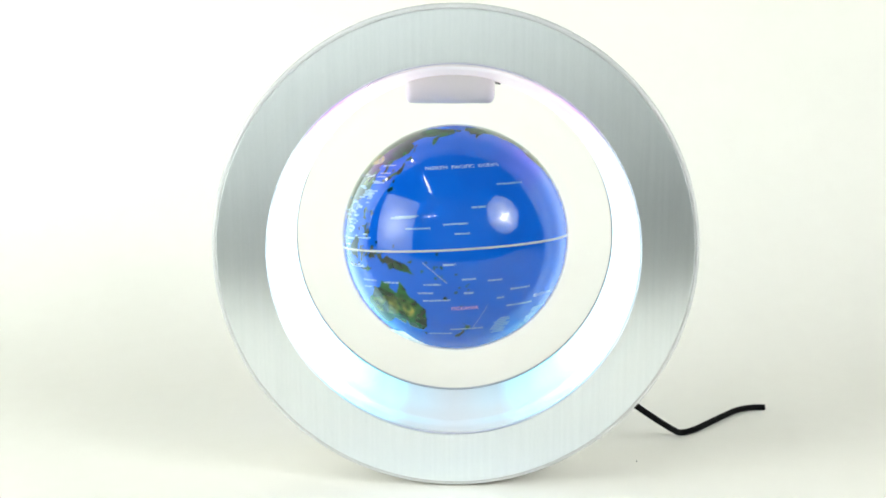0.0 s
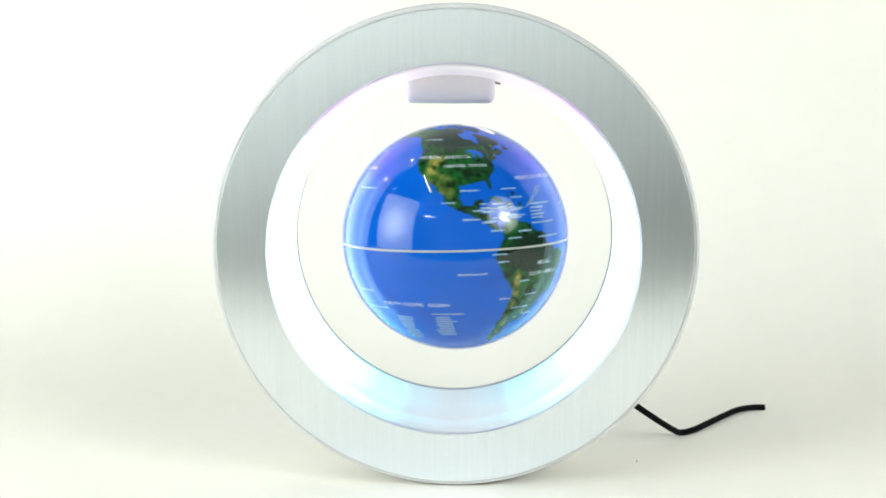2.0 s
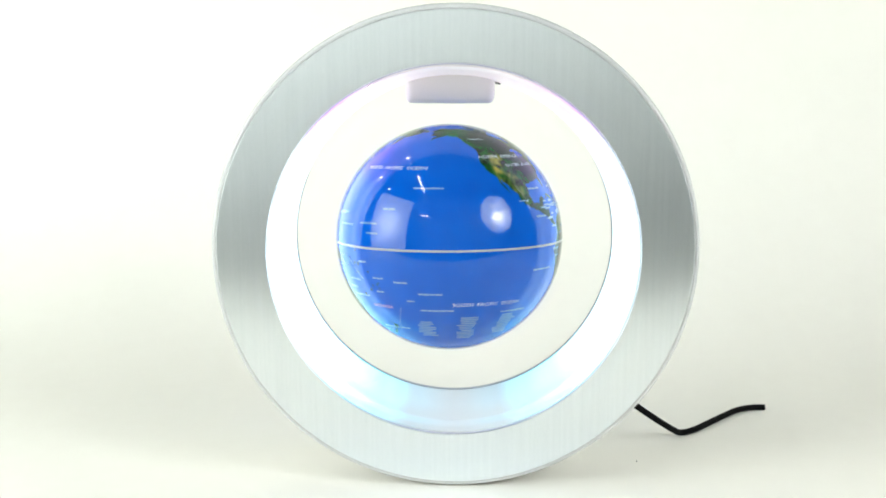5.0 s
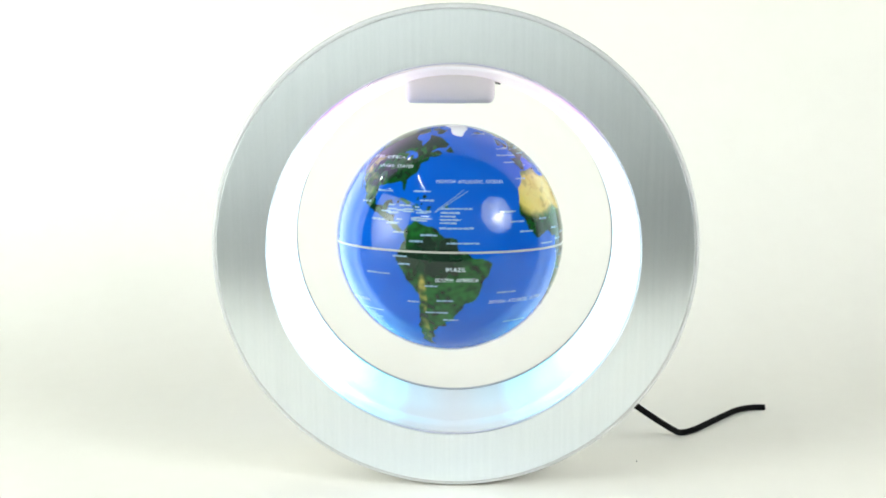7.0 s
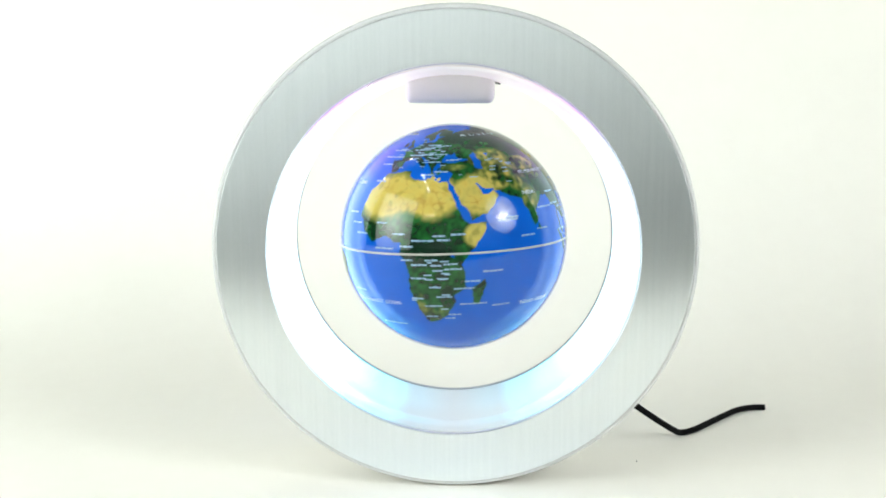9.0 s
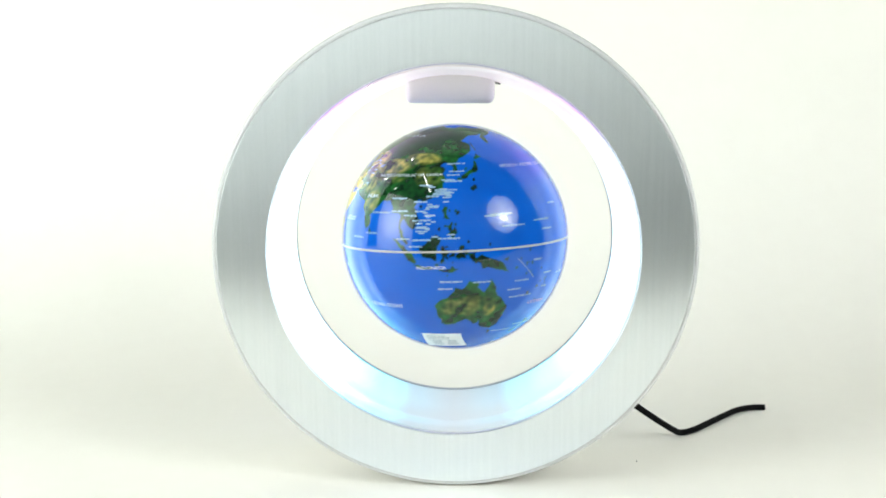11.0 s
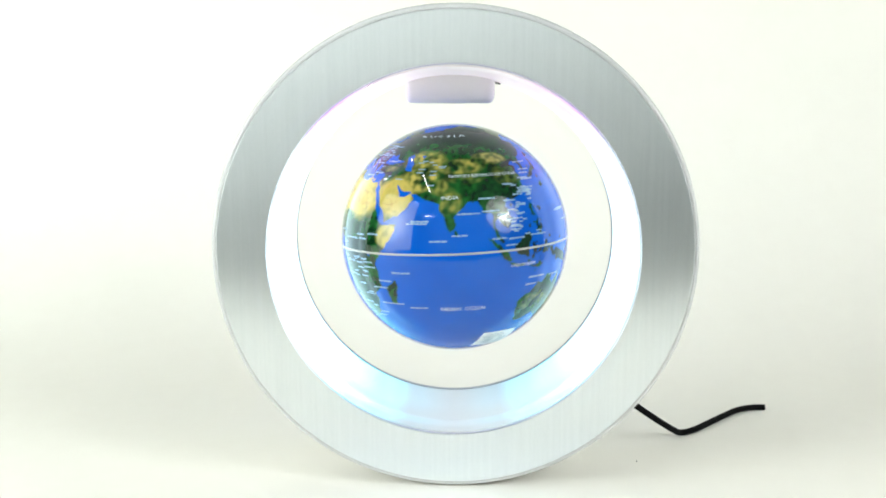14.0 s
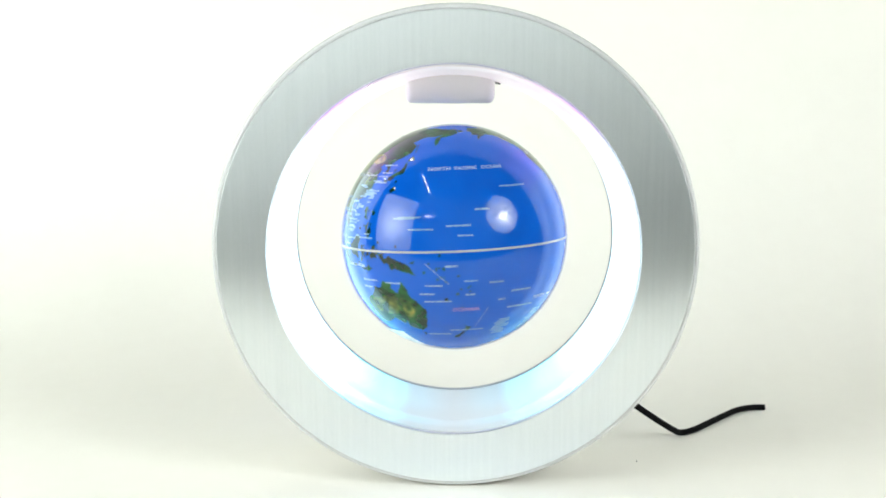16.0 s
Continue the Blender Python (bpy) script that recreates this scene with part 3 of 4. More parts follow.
SEAS = dict(
    black_sea=[(28, 42), (31, 46.3), (33.5, 45.6), (37, 47), (38.5, 45), (41.6, 42), (36, 41.3), (31, 41.2)],
    caspian=[(47.3, 45), (51, 46.8), (53, 45), (50.8, 44.5), (53.5, 41), (53.8, 37.2), (49.5, 37.5), (49.2, 41)],
    red_sea=[(32.7, 29.8), (34.2, 27.8), (37.5, 22), (39, 20), (43, 13), (42.2, 14), (38.5, 18.5), (35.5, 24), (33, 28.5)],
    persian_gulf=[(48.3, 30), (51, 28), (54, 26.7), (56.5, 27), (56, 25.8), (51.8, 24.3), (50, 27)],
    aral=[(58.5, 46), (61, 46.3), (60, 43.8)],
    great_lakes=[(-92, 46.8), (-85, 48), (-80, 45.5), (-79, 43.4), (-82, 42), (-83.5, 45.3), (-86, 42), (-87.8, 43), (-86.5, 46)],
    adriatic=[(12.5, 45.5), (14, 45.2), (19.3, 41.5), (18.6, 40.3)],
    aegean=[(23.5, 40), (26, 40.5), (27, 37), (23.2, 37)],
    baltic=[(14, 55), (18.5, 56), (19, 60), (22, 59.3), (21, 55.5)],
    lake_victoria=[(31.8, -0.3), (34, 0), (33.6, -2.3), (32, -2.5)],
)
# dry country: centre, half widths in degrees, strength
DRY = [(0, 25, 19, 10.5, 1.0), (22, 24.5, 16, 10, 1.0), (46, 25, 12, 9, 0.95), (46, 7, 6.5, 5, 0.9), (60, 33, 11, 6, 0.6), (62, 43, 14, 6, 0.55), (85, 39, 14, 4.0, 0.46), (106, 43, 12, 3.2, 0.5),
       (72, 29, 5, 4, 0.35), (78, 21, 6, 7, 0.32), (112, 33, 8, 5, 0.22), (88, 33, 11, 3, 0.25), (-111, 37, 6, 9, 0.45), (-104, 27, 4, 6, 0.22), (-68.5, -20, 2.0, 9, 0.5), (-69.5, -42, 2.5, 9, 0.25), (16, -25, 2.2, 6, 0.3),
       (24, -29, 6, 4, 0.2), (135, -27, 13, 5, 0.25), (122, -27, 6, 4, 0.25), (143, -29, 4, 4, 0.5), (36, 38.5, 8, 1.6, 0.25)]
# dark forest and taiga
WOOD = [(22, -1, 15, 6, 1.0), (-62, -3, 16, 8, 0.95), (95, 62, 45, 9, 1.0), (40, 60, 16, 6, 0.7), (-100, 58, 32, 9, 1.0), (114, 1, 8, 6, 0.8), (140, -5, 8, 4, 0.7), (-82, 37, 10, 6, 0.4), (103, 26, 12, 6, 0.6)]


def waves(p, seed, lo, hi, count):
    """Soft random relief on the unit sphere, about -1 to 1."""
    rng = np.random.RandomState(seed)
    out = np.zeros(len(p))
    for _ in range(count):
        k = rng.normal(size=3)
        f = math.exp(rng.uniform(math.log(lo), math.log(hi)))
        out += np.sin(p @ (k / np.linalg.norm(k) * f) + rng.uniform(0, 6.28)) * (lo / f) ** 0.35
    return out / math.sqrt(count)


def inside(lon, lat, poly):
    x, y = np.array(poly, dtype=float).T
    hit = np.zeros(len(lon), bool)
    near = np.nonzero((lon > x.min() - 1) & (lon < x.max() + 1) & (lat > y.min() - 1) & (lat < y.max() + 1))[0]
    px, py = lon[near], lat[near]
    got = np.zeros(len(near), bool)
    for x0, y0, x1, y1 in zip(x, y, np.roll(x, -1), np.roll(y, -1)):
        if y0 == y1:
            continue
        cross = ((y0 > py) != (y1 > py)) & (px < (x1 - x0) * (py - y0) / (y1 - y0) + x0)
        got ^= cross
    hit[near] = got
    return hit


def blobs(lon, lat, rows, wob, patch=1.0):
    v = np.zeros(len(lon))
    for x, y, a, b, s in rows:
        d = np.hypot((lon - x) / a, (lat - y) / b) + wob
        v = np.maximum(v, s * np.clip((1.21 - d) / 0.34, 0, 1) * (patch if s < 0.7 else 1.0))
    return v


def map_colours(lon, lat):
    """The printed map's ink at each place: sea, forest, dry land, ice."""
    la, lo = np.radians(lat), np.radians(lon)
    p = np.stack([np.cos(la) * np.sin(lo), -np.cos(la) * np.cos(lo), np.sin(la)], 1)
    wl, wa = waves(p, 3, 25, 110, 40), waves(p, 4, 25, 110, 40)
    # the print stretches the middle latitudes a little and sets Africa west and Australia low
    true = np.where(np.abs(lat) < 62, lat / 1.075, np.sign(lat) * (57.67 + (np.abs(lat) - 62) * 32.33 / 28))
    lat = true
    x = lon + 0.55 * wl / np.maximum(np.cos(la), 0.25)
    y = lat + 0.55 * wa
    moved = dict(africa=(-1.2, 0.3), madagascar=(-1.2, 0), australia=(0, -2.6), tasmania=(0, -2.6), new_zealand_north=(1, -2), new_zealand_south=(1, -2), new_guinea=(0, -0.6),
                 arabia=(-0.8, 0.8))
    land = np.zeros(len(lon), bool)
    for name, poly in LANDS.items():
        dx, dy = moved.get(name, (0, 0))
        land |= inside(x - dx, y - dy, poly)
    for poly in SEAS.values():
        land &= ~inside(x, y, poly)
    # broken small islands in the archipelagos
    isle = np.zeros(len(lon))
    rng = np.random.RandomState(11)
    for cx, cy, sx, sy, count in ((126, -3, 8, 4, 26), (124, 11, 3, 3, 12), (-70, 18, 8, 3, 14), (160, -9, 6, 4, 10), (178, -17, 4, 3, 6), (168, -18, 3, 4, 6), (24, 37, 3, 2, 8), (-85, 73, 14, 4, 26), (135, 30, 5, 4, 6)):
        for _ in range(count):
            ax, ay, r = rng.normal(cx, sx), rng.normal(cy, sy), rng.uniform(0.35, 1.0)
            isle = np.maximum(isle, (np.hypot((x - ax) * math.cos(radians(ay)), y - ay) < r).astype(float))
    land |= isle > 0
    rough, fine = waves(p, 5, 6, 40, 40), waves(p, 6, 40, 160, 50)
    dry = blobs(lon, lat, DRY, 0.13 * rough + 0.10 * fine, np.clip(0.75 + 0.75 * waves(p, 8, 35, 110, 50) + 0.3 * fine, 0, 1.35))
    dry = np.clip(dry * (0.95 + (0.08 + 0.5 * (1 - dry)) * fine + 0.08 * rough), 0, 1)
    wood = blobs(lon, lat, WOOD, 0.15 * rough)
    ice = inside(x, y, LANDS["greenland"]).astype(float)
    mix = lambda a, b, f: a * (1 - f[:, None]) + np.array(b) * f[:, None]
    green = mix(np.tile((0.0015, 0.022, 0.006), (len(lon), 1)), (0.012, 0.108, 0.020), np.clip(0.35 + 0.4 * rough + 0.45 * fine, 0, 1))
    green = mix(green, (0.005, 0.020, 0.012), wood * 0.9)
    sand = mix(np.tile((0.60, 0.49, 0.115), (len(lon), 1)), (0.42, 0.28, 0.045), np.clip(0.22 + 0.22 * fine + 0.25 * rough, 0, 1))
    # thin brown relief lines and scattered scrub in the dry country
    ridge = np.clip(1 - np.abs(waves(p, 9, 30, 90, 40)) / 0.13, 0, 1) * np.clip(0.4 + 0.8 * rough, 0, 1)
    sand = mix(sand, (0.23, 0.115, 0.02), 0.55 * ridge)
    sand = mix(sand, (0.16, 0.17, 0.03), 0.45 * np.clip(waves(p, 12, 40, 130, 50) * 1.4 - 0.75, 0, 1))
    sand = mix(sand, (0.22, 0.27, 0.055), np.clip(1.15 - 1.25 * dry, 0, 0.9))
    col = green * (1 - dry[:, None]) + sand * dry[:, None]
    col = mix(col, (0.75, 0.78, 0.80), ice)
    sea = mix(np.tile((0.0003, 0.082, 0.49), (len(lon), 1)), (0.0006, 0.102, 0.55), np.clip(0.5 + 0.3 * rough, 0, 1))
    return np.where(land[:, None], col, sea)


def on_globe(lon, lat, r):
    la, lo = radians(lat), radians(lon)
    return Vector((r * math.cos(la) * math.sin(lo), -r * math.cos(la) * math.cos(lo), r * math.sin(la)))


def build_shell(name, lat0, lat1, parent):
    """One half of the hollow sphere, with the map as ink colours on its fine mesh."""
    nx, ny = 800, 200
    lat = np.linspace(lat0, lat1, ny + 1)
    lon = np.linspace(-180, 180, nx, endpoint=False)
    LO, LA = np.meshgrid(lon, lat)
    lo, la = np.radians(LO.ravel()), np.radians(LA.ravel())
    co = np.stack([R * np.cos(la) * np.sin(lo), -R * np.cos(la) * np.cos(lo), R * np.sin(la)], 1)
    j, i = np.meshgrid(np.arange(ny), np.arange(nx), indexing="ij")
    k = (i + 1) % nx
    quads = np.stack([j * nx + i, j * nx + k, (j + 1) * nx + k, (j + 1) * nx + i], -1).reshape(-1, 4)
    me = bpy.data.meshes.new(name)
    me.vertices.add(len(co))
    me.vertices.foreach_set("co", co.ravel())
    me.loops.add(quads.size)
    me.loops.foreach_set("vertex_index", quads.ravel().astype(np.int32))
    me.polygons.add(len(quads))
    me.polygons.foreach_set("loop_start", np.arange(0, quads.size, 4, dtype=np.int32))
    at = me.color_attributes.new("map_colour", "FLOAT_COLOR", "POINT")
    rgba = np.ones((len(co), 4))
    rgba[:, :3] = map_colours(LO.ravel(), LA.ravel())
    at.data.foreach_set("color", rgba.ravel().astype(np.float32))
    me.update(calc_edges=True)
    me.materials.append(MAP)
    me.shade_smooth()
    ob = new(name, me)
    ob.parent = parent
    return ob


def bar(bm, lon, lat, w, h, slope=0.0, lift=1.0012):
    """A thin printed bar, w by h degrees, curved with the sphere."""
    n = max(2, int(w / 2) + 1)
    c = max(math.cos(radians(lat)), 0.2)
    top, low = [], []
    for i in range(n + 1):
        d = w * (i / n - 0.5)
        x, y = lon + d / c, lat + d * slope
        top.append(bm.verts.new(on_globe(x, y + h / 2, R * lift)))
        low.append(bm.verts.new(on_globe(x, y - h / 2, R * lift)))
    for i in range(n):
        bm.faces.new((low[i], low[i + 1], top[i + 1], top[i]))


def lettering(text, lon, lat, width, height, parent, ink):
    """Words printed along a parallel: centre and size in degrees of arc."""
    cu = bpy.data.curves.new("lettering", "FONT")
    cu.body, cu.resolution_u = text, 2
    tmp = new("lettering_shape", cu)
    me = bpy.data.meshes.new_from_object(tmp.evaluated_get(bpy.context.evaluated_depsgraph_get()))
    bpy.data.objects.remove(tmp)
    co = np.array([v.co for v in me.vertices])
    lo, hi = co.min(0), co.max(0)
    c = math.cos(radians(lat))
    for v in me.vertices:
        fx, fy = (v.co.x - lo[0]) / (hi[0] - lo[0]) - 0.5, (v.co.y - lo[1]) / (hi[1] - lo[1]) - 0.5
        v.co = on_globe(lon + fx * width / c, lat + fy * height, R * 1.0013)
    me.materials.clear()
    me.materials.append(ink)
    ob = new("lettering", me)
    ob.parent = parent
    return ob


SEAM_LAT = -0.72


def build_globe():
    globe = new("levitating_globe")
    globe.location = GLOBE_AT
    tagged(globe, "glossy blue floating world globe with green and yellow continents", "globe")
    upper = build_shell("upper_shell", SEAM_LAT + 0.3, 90, globe)
    tagged(upper, "glossy printed northern half")
    lower = build_shell("lower_shell", -90, SEAM_LAT - 0.3, globe)
    tagged(lower, "glossy printed southern half")
    bm = bmesh.new()
    n = 256
    prof = [(R * 0.996, -0.55), (R * 1.0008, -0.5), (R * 1.003, -0.3), (R * 1.003, 0.3), (R * 1.0008, 0.5), (R * 0.996, 0.55)]
    loops = [[bm.verts.new((r * math.sin(2 * math.pi * i / n), -r * math.cos(2 * math.pi * i / n), R * math.sin(radians(z + SEAM_LAT)))) for i in range(n)] for r, z in prof]
    for a, b in zip(loops, loops[1:]):
        for i in range(n):
            bm.faces.new((a[i], a[(i + 1) % n], b[(i + 1) % n], b[i]))
    part("seam_band", bm, SEAM, globe, "thin silver seam round the equator")
    return globe, upper, lower


GLOBE, UPPER, LOWER = build_globe()


# ---- print on the globe: names and small bars, in degrees east and north, and their width ----
NAMES = [("NORTH  PACIFIC  OCEAN", -180.7, 39.8, 35.2, 1.9), ("PEOPLE'S REPUBLIC OF CHINA", 98.6, 36.6, 34, 1.6), ("R U S S I A", 71, 65, 20.8, 1.8),
         ("INDIAN  OCEAN", 82.5, -28.7, 20.6, 2.1), ("NORTH  AMERICA", -105.8, 46.6, 24.4, 2), ("UNITED  STATES", -92.5, 41, 20, 1.7),
         ("NORTH  ATLANTIC  OCEAN", -43.9, 33, 31.7, 1.9), ("BRAZIL", -52.1, -8.7, 9.2, 1.8), ("SOUTH  AMERICA", -51.4, -13.9, 20.4, 1.9),
         ("SOUTH  ATLANTIC  OCEAN", -15.2, -25.8, 33.7, 1.9), ("SOUTH  PACIFIC  OCEAN", -123.4, -27.9, 34.2, 1.9), ("CANADA", -118.2, 60.2, 8.6, 1.4),
         ("OCEANIA", 175.6, -30.4, 12.7, 1.8), ("INDIA", 78, 25.6, 7.9, 1.7), ("INDONESIA", 114, -8.1, 14, 1.5)]
PACIFIC = [(-175.2, 18.3, 6.9), (-155.2, 28.9, 14.3), (172.8, 11.1, 11.3), (175.8, 6.5, 7), (154.8, 9.7, 12.1), (148.8, 15.4, 11.8), (168.8, -7.5, 5.7), (177.8, -15, 6.4), (-169.2, -16.4, 7.1), (159.8, -17, 8.4),
           (155.8, -21.3, 7.3), (160.8, -25.4, 13), (-154.2, -22, 11.5), (-165.2, -26, 3.7), (-151.2, -31.3, 16), (177.8, -22.1, 4.8), (176.8, -44.7, 15.6), (157.8, -47.9, 11), (-105, -33.3, 15.3),
           (-92, -12, 13.9), (146, 14.9, 11.1)]
AFRICA = [(-2.7, 13.6, 6), (7.3, 8.6, 6.4), (19.3, 5.6, 10.7), (27.3, 7.7, 5.9), (29.3, 5.8, 5.9), (36.3, 8.2, 6.9), (11.3, 3, 6.9), (11.3, -3.4, 5.7), (23.3, -3.5, 6.4), (17.3, -5.6, 7.6),
          (25.3, -5.9, 5.2), (32.3, -5.4, 6.8), (33.3, -7.8, 8.2), (16.3, -12.1, 7.6), (28.3, -12.4, 5.3), (24.3, -16.7, 5.9), (38.3, -17.6, 9.5), (42.3, -14, 7.6), (14.3, -22.7, 5.8), (28.3, -21.8, 7.4),
          (43.3, -26.1, 12.9), (22.3, -26.9, 8.5), (20.3, -33.3, 5.9), (33.3, -32.2, 6.4), (30.3, -34.6, 4.9), (52.3, -9.6, 9.7), (61.3, 13.6, 10.2)]
AMERICA = [(-77, -6.7, 5.6), (-65, 7.1, 7.7), (-71, 4.1, 6.7), (-64, -17, 5.8), (-57, -24.7, 8.4), (-62, -31.8, 10.5), (-54, -36.5, 7.2), (-74, -25.7, 5.6), (-79, -3.1, 7.2), (-52, 19.5, 14.5),
           (-55, 17.6, 8.8), (-56, 15.9, 7.6), (-55, 14.3, 9.4), (-56, 12.8, 7.6), (-52, 10.4, 16), (-70, 27.7, 8), (-67, 23.3, 6.5), (-67, 17.9, 5.2), (-69, 14.6, 9.9), (-49, 3.5, 15.2),
           (-80, 8, 5.8), (-92, 27.4, 9.1), (-103, 21.6, 6.1), (-88, 17.5, 6), (-92, 13.5, 8), (-84, 12, 6), (-78, 20.5, 6)]
ASIA = [(86.8, 17.6, 10.8), (62.8, 14.6, 8.7), (71.8, 5.4, 8.3), (81.8, 7.7, 7.5), (96.8, 24.5, 8), (58.8, -28, 9.3), (101, 5.3, 7.6), (110, 4.8, 8.9), (107, 1.8, 6.3), (123, 5.4, 10.1),
        (121, 26.2, 6), (128, 42.5, 8.4), (126, 32.7, 8.2), (122, 28.3, 10.7), (119, 26.4, 7.2), (115, 25.3, 5.8), (109, 22.7, 6.3), (115, 20, 5.8), (109, 18.1, 5.1), (110, 13.9, 8.9),
        (114, 16.2, 5.1), (110, 8.9, 5.7), (123, -15.1, 10.4), (120, -18.7, 6.8), (138, -15.9, 8.5), (98, 18.3, 8.9), (104, 16.2, 6.3), (128, 38, 7), (126, 36, 6), (123, 33.5, 6)]
EUROPE = [(-9.8, 53.1, 7.8), (-10.8, 48.5, 12.3), (-12.8, 43.9, 7.1), (-18.8, 67, 8.1), (-10.8, 34.2, 6.4), (-25.8, 17.9, 8.5), (-20.8, 13.1, 7.7), (-15.8, 8.3, 8.2), (-24.8, -20.7, 10.7), (-8.8, -39.5, 16),
          (-0.8, 1.8, 10.3), (17.2, 49.9, 6), (23.2, 45, 6), (35.2, 45.9, 6), (21, 56.7, 6.8), (14, 53.5, 5.7), (9, 49.6, 7.3), (17, 54.6, 5.5), (27, 49.8, 5.9), (20, 37.5, 6.7),
          (28, 39.1, 6.5), (29, 56, 6.6)]


def print_names():
    for text, lon, lat, width, height in NAMES:
        lettering(text, lon, lat, width, height, UPPER if lat > 0 else LOWER, PINK_INK if text == "OCEANIA" else INK)
    rng = random.Random(5)
    north, south = bmesh.new(), bmesh.new()
    for rows in (PACIFIC, AFRICA, AMERICA, ASIA, EUROPE):
        for lon, lat, w in rows:
            bm = north if lat > 0 else south
            # a row of short dashes with small gaps, like tiny type
            x, c = -w / 2, max(math.cos(radians(lat)), 0.25)
            while x < w / 2:
                d = min(rng.uniform(1.4, 3.4), w / 2 - x)
                if d > 0.3:
                    bar(bm, lon + (x + d / 2) / c, lat + rng.uniform(-0.06, 0.06), d, rng.uniform(0.65, 0.95))
                x += d + 0.3
    # crowded small names of Europe and the China Sea
    for _ in range(46):
        bar(north, rng.gauss(16, 11), rng.gauss(50.5, 5), rng.uniform(1.2, 3.4), 0.45)
    for _ in range(26):
        bar(north, rng.uniform(108, 125), rng.uniform(6, 31), rng.uniform(2.0, 5.0), 0.7)
    for _ in range(16):
        bar(north, rng.uniform(-88, -62), rng.uniform(11, 24), rng.uniform(2.0, 6.0), 0.7)
    for _ in range(14):
        bar(south, rng.uniform(12, 38), rng.uniform(-30, -2), rng.uniform(2.0, 5.0), 0.7)
    for _ in range(12):
        bar(north, rng.uniform(45, 75), rng.uniform(28, 46), rng.uniform(2.0, 4.0), 0.5)
    # legend columns in the southern Pacific and slanted leader lines
    for x0, wide, top, rows in ((-133, 9, -36, 13), (-107, 10, -35.5, 11), (-160, 9, -39, 9)):
        for i in range(rows):
            bar(south, x0 + rng.uniform(-1.2, 1.2), top - 1.35 * i, wide * rng.uniform(0.6, 1.0), 0.62)
    for x0, y0, x1, y1, bm in ((-62.6, 17.7, -45.9, 28.2, north), (-62, 18.6, -48, 28.8, north), (-172, -30, -179, -44, south), (156.3, -6, 167.3, -16.4, south)):
        c = math.cos(radians((y0 + y1) / 2))
        for i in range(12):
            f = (i + 0.5) / 12
            bar(bm, x0 + (x1 - x0) * f, y0 + (y1 - y0) * f, abs(x1 - x0) * c / 13, 0.45, (y1 - y0) / ((x1 - x0) * c))
    for bm, shell in ((north, UPPER), (south, LOWER)):
        tagged(part("small_print", bm, FAINT, shell, "rows of tiny unreadable white print"), kind="stuff")
    # white sticker low in the Indian Ocean with grey print
    bm = bmesh.new()
    for i in range(8):
        bar(bm, 112.5, -48.9 - 1.9 * i, 19.5, 1.92, 0.0, 1.0016)
    part("sticker", bm, STICKER, LOWER, "white paper sticker with grey print")
    bm = bmesh.new()
    for i in range(3):
        bar(bm, 109 + rng.uniform(-2, 2), -50.3 - 1.5 * i, rng.uniform(9, 15), 0.6, 0.0, 1.0024)
    for x0 in (106, 120):
        for i in range(5):
            bar(bm, x0, -55 - 1.4 * i, rng.uniform(4, 6), 0.7, 0.0, 1.0024)
    part("sticker_print", bm, GREY_INK, LOWER, "grey unreadable print on the sticker")


print_names()


# ---- what moves: the globe spins and sways ----
START_LON, RATE = 171.0, 135.06  # degrees east before the lens at the start, degrees a second
# the wobble: its three tones in cycles a second, and for each a constant, then sine and cosine
TONES = (0.37, 1.46, 1.57)
WOBBLE_SIDE = (-0.164, 0.705, 0.249, -1.133, 0.087, 0.841, 0.202)  # millimetres
WOBBLE_NOD = (-1.104, 0.711, -0.857, -0.259, -0.507, -0.075, -0.423)  # degrees
WOBBLE_TILT = (-1.620, -1.124, -0.523, 0.844, -0.082, -0.860, -0.263)  # degrees
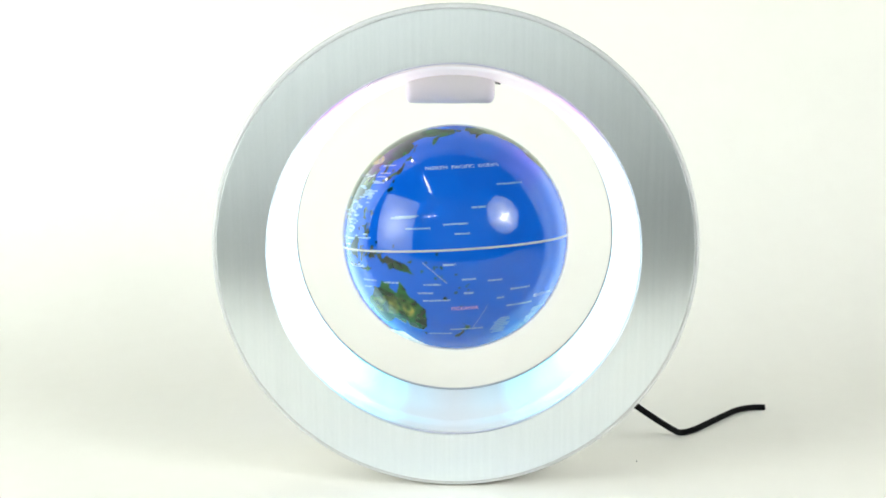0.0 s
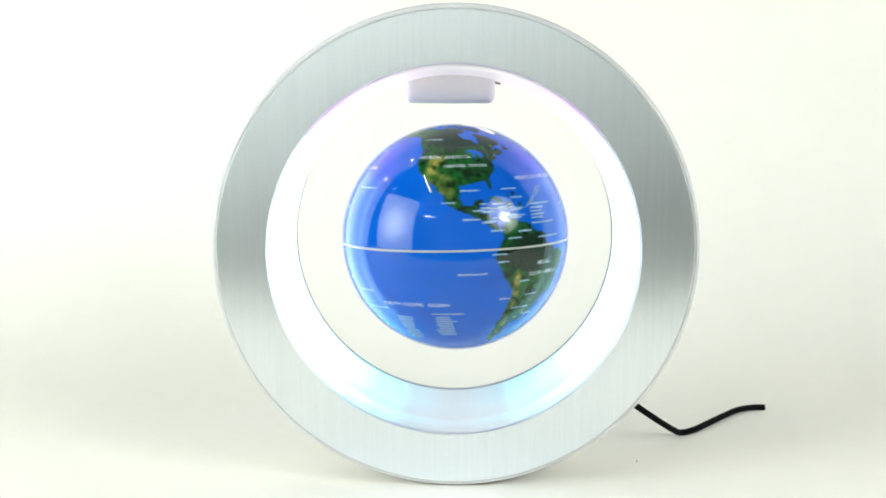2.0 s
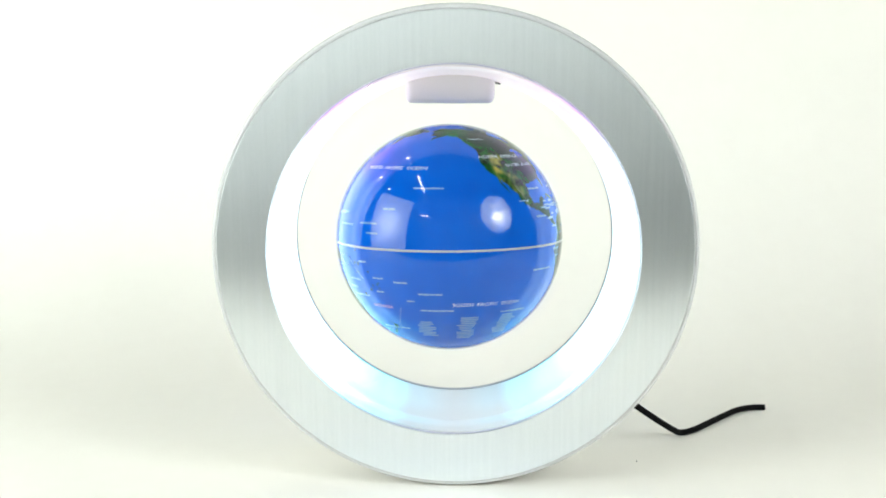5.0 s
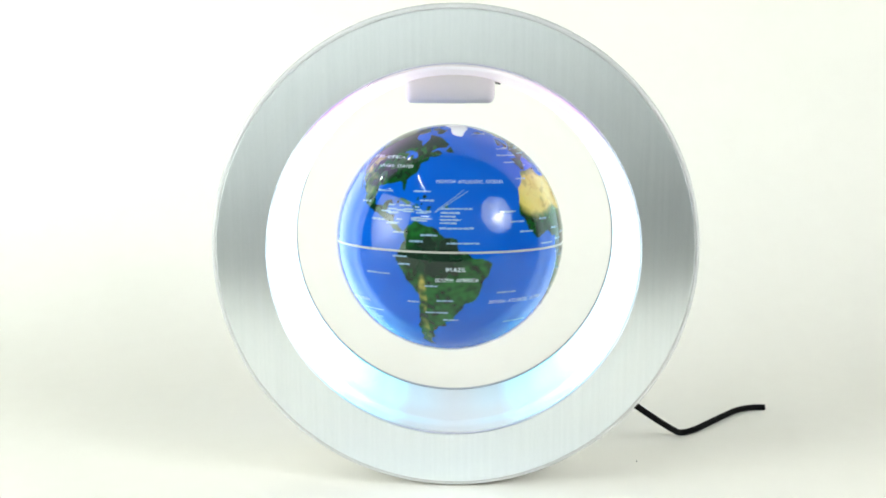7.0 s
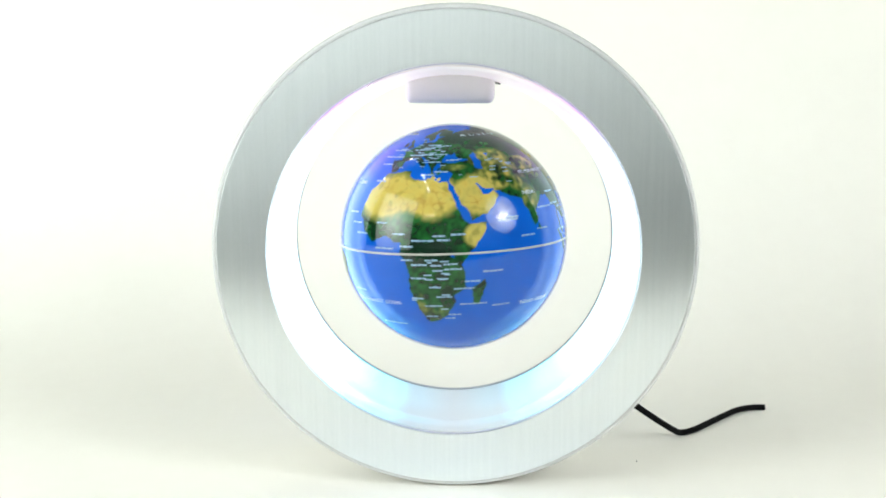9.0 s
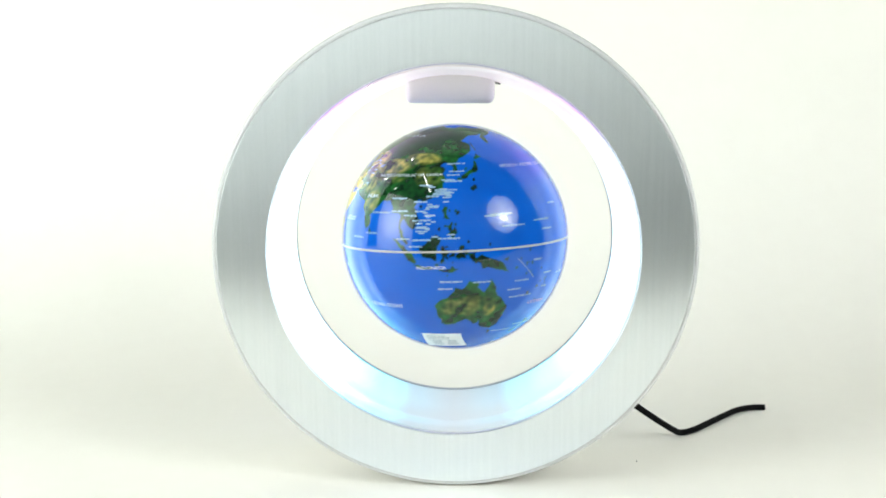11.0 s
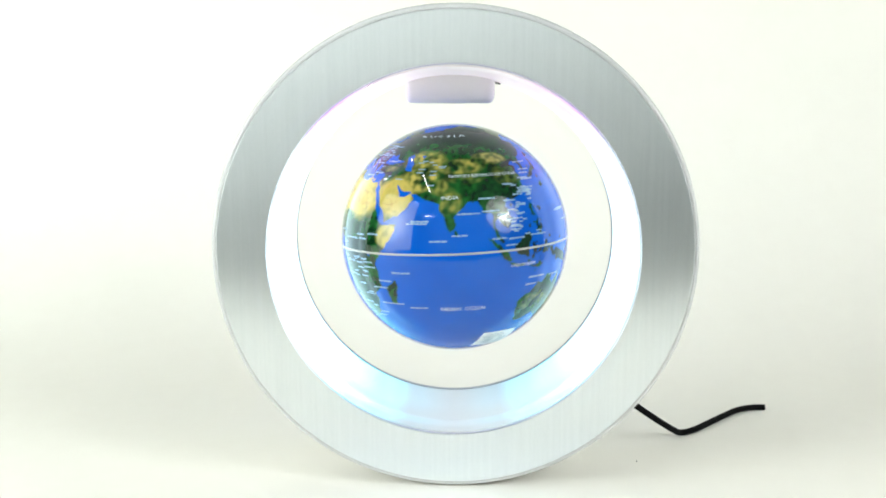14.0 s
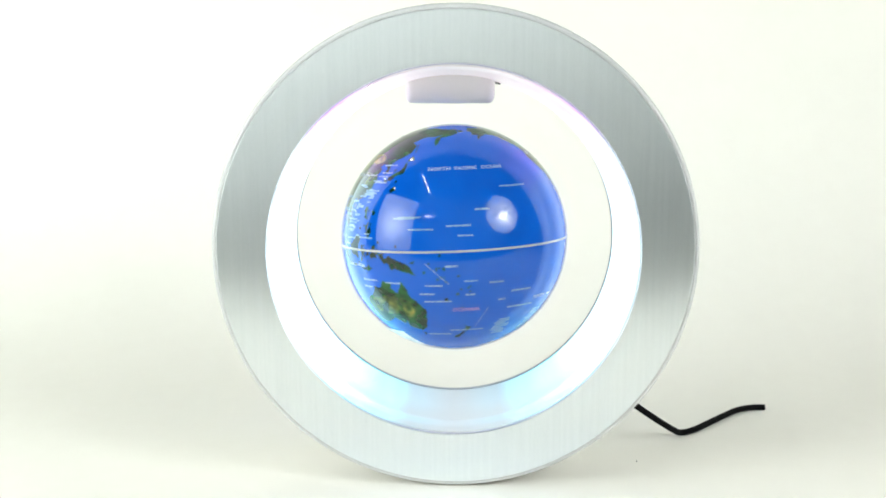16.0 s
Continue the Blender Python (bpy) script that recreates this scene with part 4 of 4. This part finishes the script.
# seconds; drift besides the wobble: sideways and up in millimetres, nod, tilt, turn ahead of the steady spin in degrees
DRIFT = [(0, 0.23, -0.2, -0.26, -0.78, 0.77), (0.5, -0.06, 0.15, 0.06, 0.09, 0.83), (1, 0.05, -0.03, -0.35, 0.41, -0.13), (1.5, 0.44, -0.07, 0.1, -0.71, 3.06), (2, 0.08, 0.01, 0.14, 0.38, -1.23),
         (2.5, -0.06, 0.02, 0.04, 0.24, 0.43), (3, 0.04, 0.07, -0.26, 0.41, -1.69), (3.5, 0.12, -0.04, -0.22, 0.18, 0.44), (4, 0.15, -0.18, 0.16, -0.76, -1.36), (6.5, -0.13, 0.13, 0.11, -0.23, 0.41),
         (7, -0.26, -0.25, -0.37, 0.6, -1.25), (7.5, 0.25, -0.15, 0.02, -0.12, 0.51), (8, -0.05, 0.07, 0.37, -0.81, -1.22), (8.5, 0.15, -0.07, 0.16, 0.06, -0.16), (9, -0.31, 0.08, 0.02, 0.33, -1.87),
         (11.5, -0.25, 0.05, 0.11, 0.84, 0.06), (12, 0.25, -0.03, 0, -0.86, -1.85), (12.5, -0.02, 0.07, 0.18, 0.75, 1.54), (13, -0.21, -0.09, 0, 0.38, -1.14), (13.5, 0.01, -0.23, -0.34, 0.24, 2.05),
         (14, 0.16, -0.01, 0.04, 0.25, -1.21), (14.5, 0.25, 0.12, 0.4, -0.61, 1.27), (15, -0.34, -0.25, -0.15, 0.04, 0.02), (15.5, -0.03, -0.1, -0.21, 0.44, 1.39), (16, 0.58, -0.05, 0.26, -0.78, 0)]


def smooth(t, ts, vs):
    """Passes softly through the values (cubic with central slopes)."""
    k = min(max(int(np.searchsorted(ts, t, "right")) - 1, 0), len(ts) - 2)
    slope = lambda i: 0.0 if i in (0, len(ts) - 1) else (vs[i + 1] - vs[i - 1]) / (ts[i + 1] - ts[i - 1])
    h = ts[k + 1] - ts[k]
    u = (t - ts[k]) / h
    return ((2 * u ** 3 - 3 * u ** 2 + 1) * vs[k] + (u ** 3 - 2 * u ** 2 + u) * h * slope(k)
            + (3 * u ** 2 - 2 * u ** 3) * vs[k + 1] + (u ** 3 - u ** 2) * h * slope(k + 1))


def wobble(t, parts):
    """Sum of the three tones at a time."""
    out = parts[0]
    for k, f in enumerate(TONES):
        a = 2 * math.pi * f * t
        out += parts[1 + 2 * k] * math.sin(a) + parts[2 + 2 * k] * math.cos(a)
    return out


def motions():
    ts, *drifts = zip(*DRIFT)
    rows = []
    for i in range(321):
        t = i / 20
        x, z, nod, tilt, ahead = (smooth(t, ts, v) for v in drifts)
        x, nod, tilt = x + wobble(t, WOBBLE_SIDE), nod + wobble(t, WOBBLE_NOD), tilt + wobble(t, WOBBLE_TILT)
        m = pose(GLOBE_AT.x + x / 1000, GLOBE_AT.y, GLOBE_AT.z + z / 1000, nod, tilt, 0) @ pose(0, 0, 0, 0, 0, RATE * t - START_LON - ahead)
        rows.append((t, m))
    walk(GLOBE, rows)


motions()
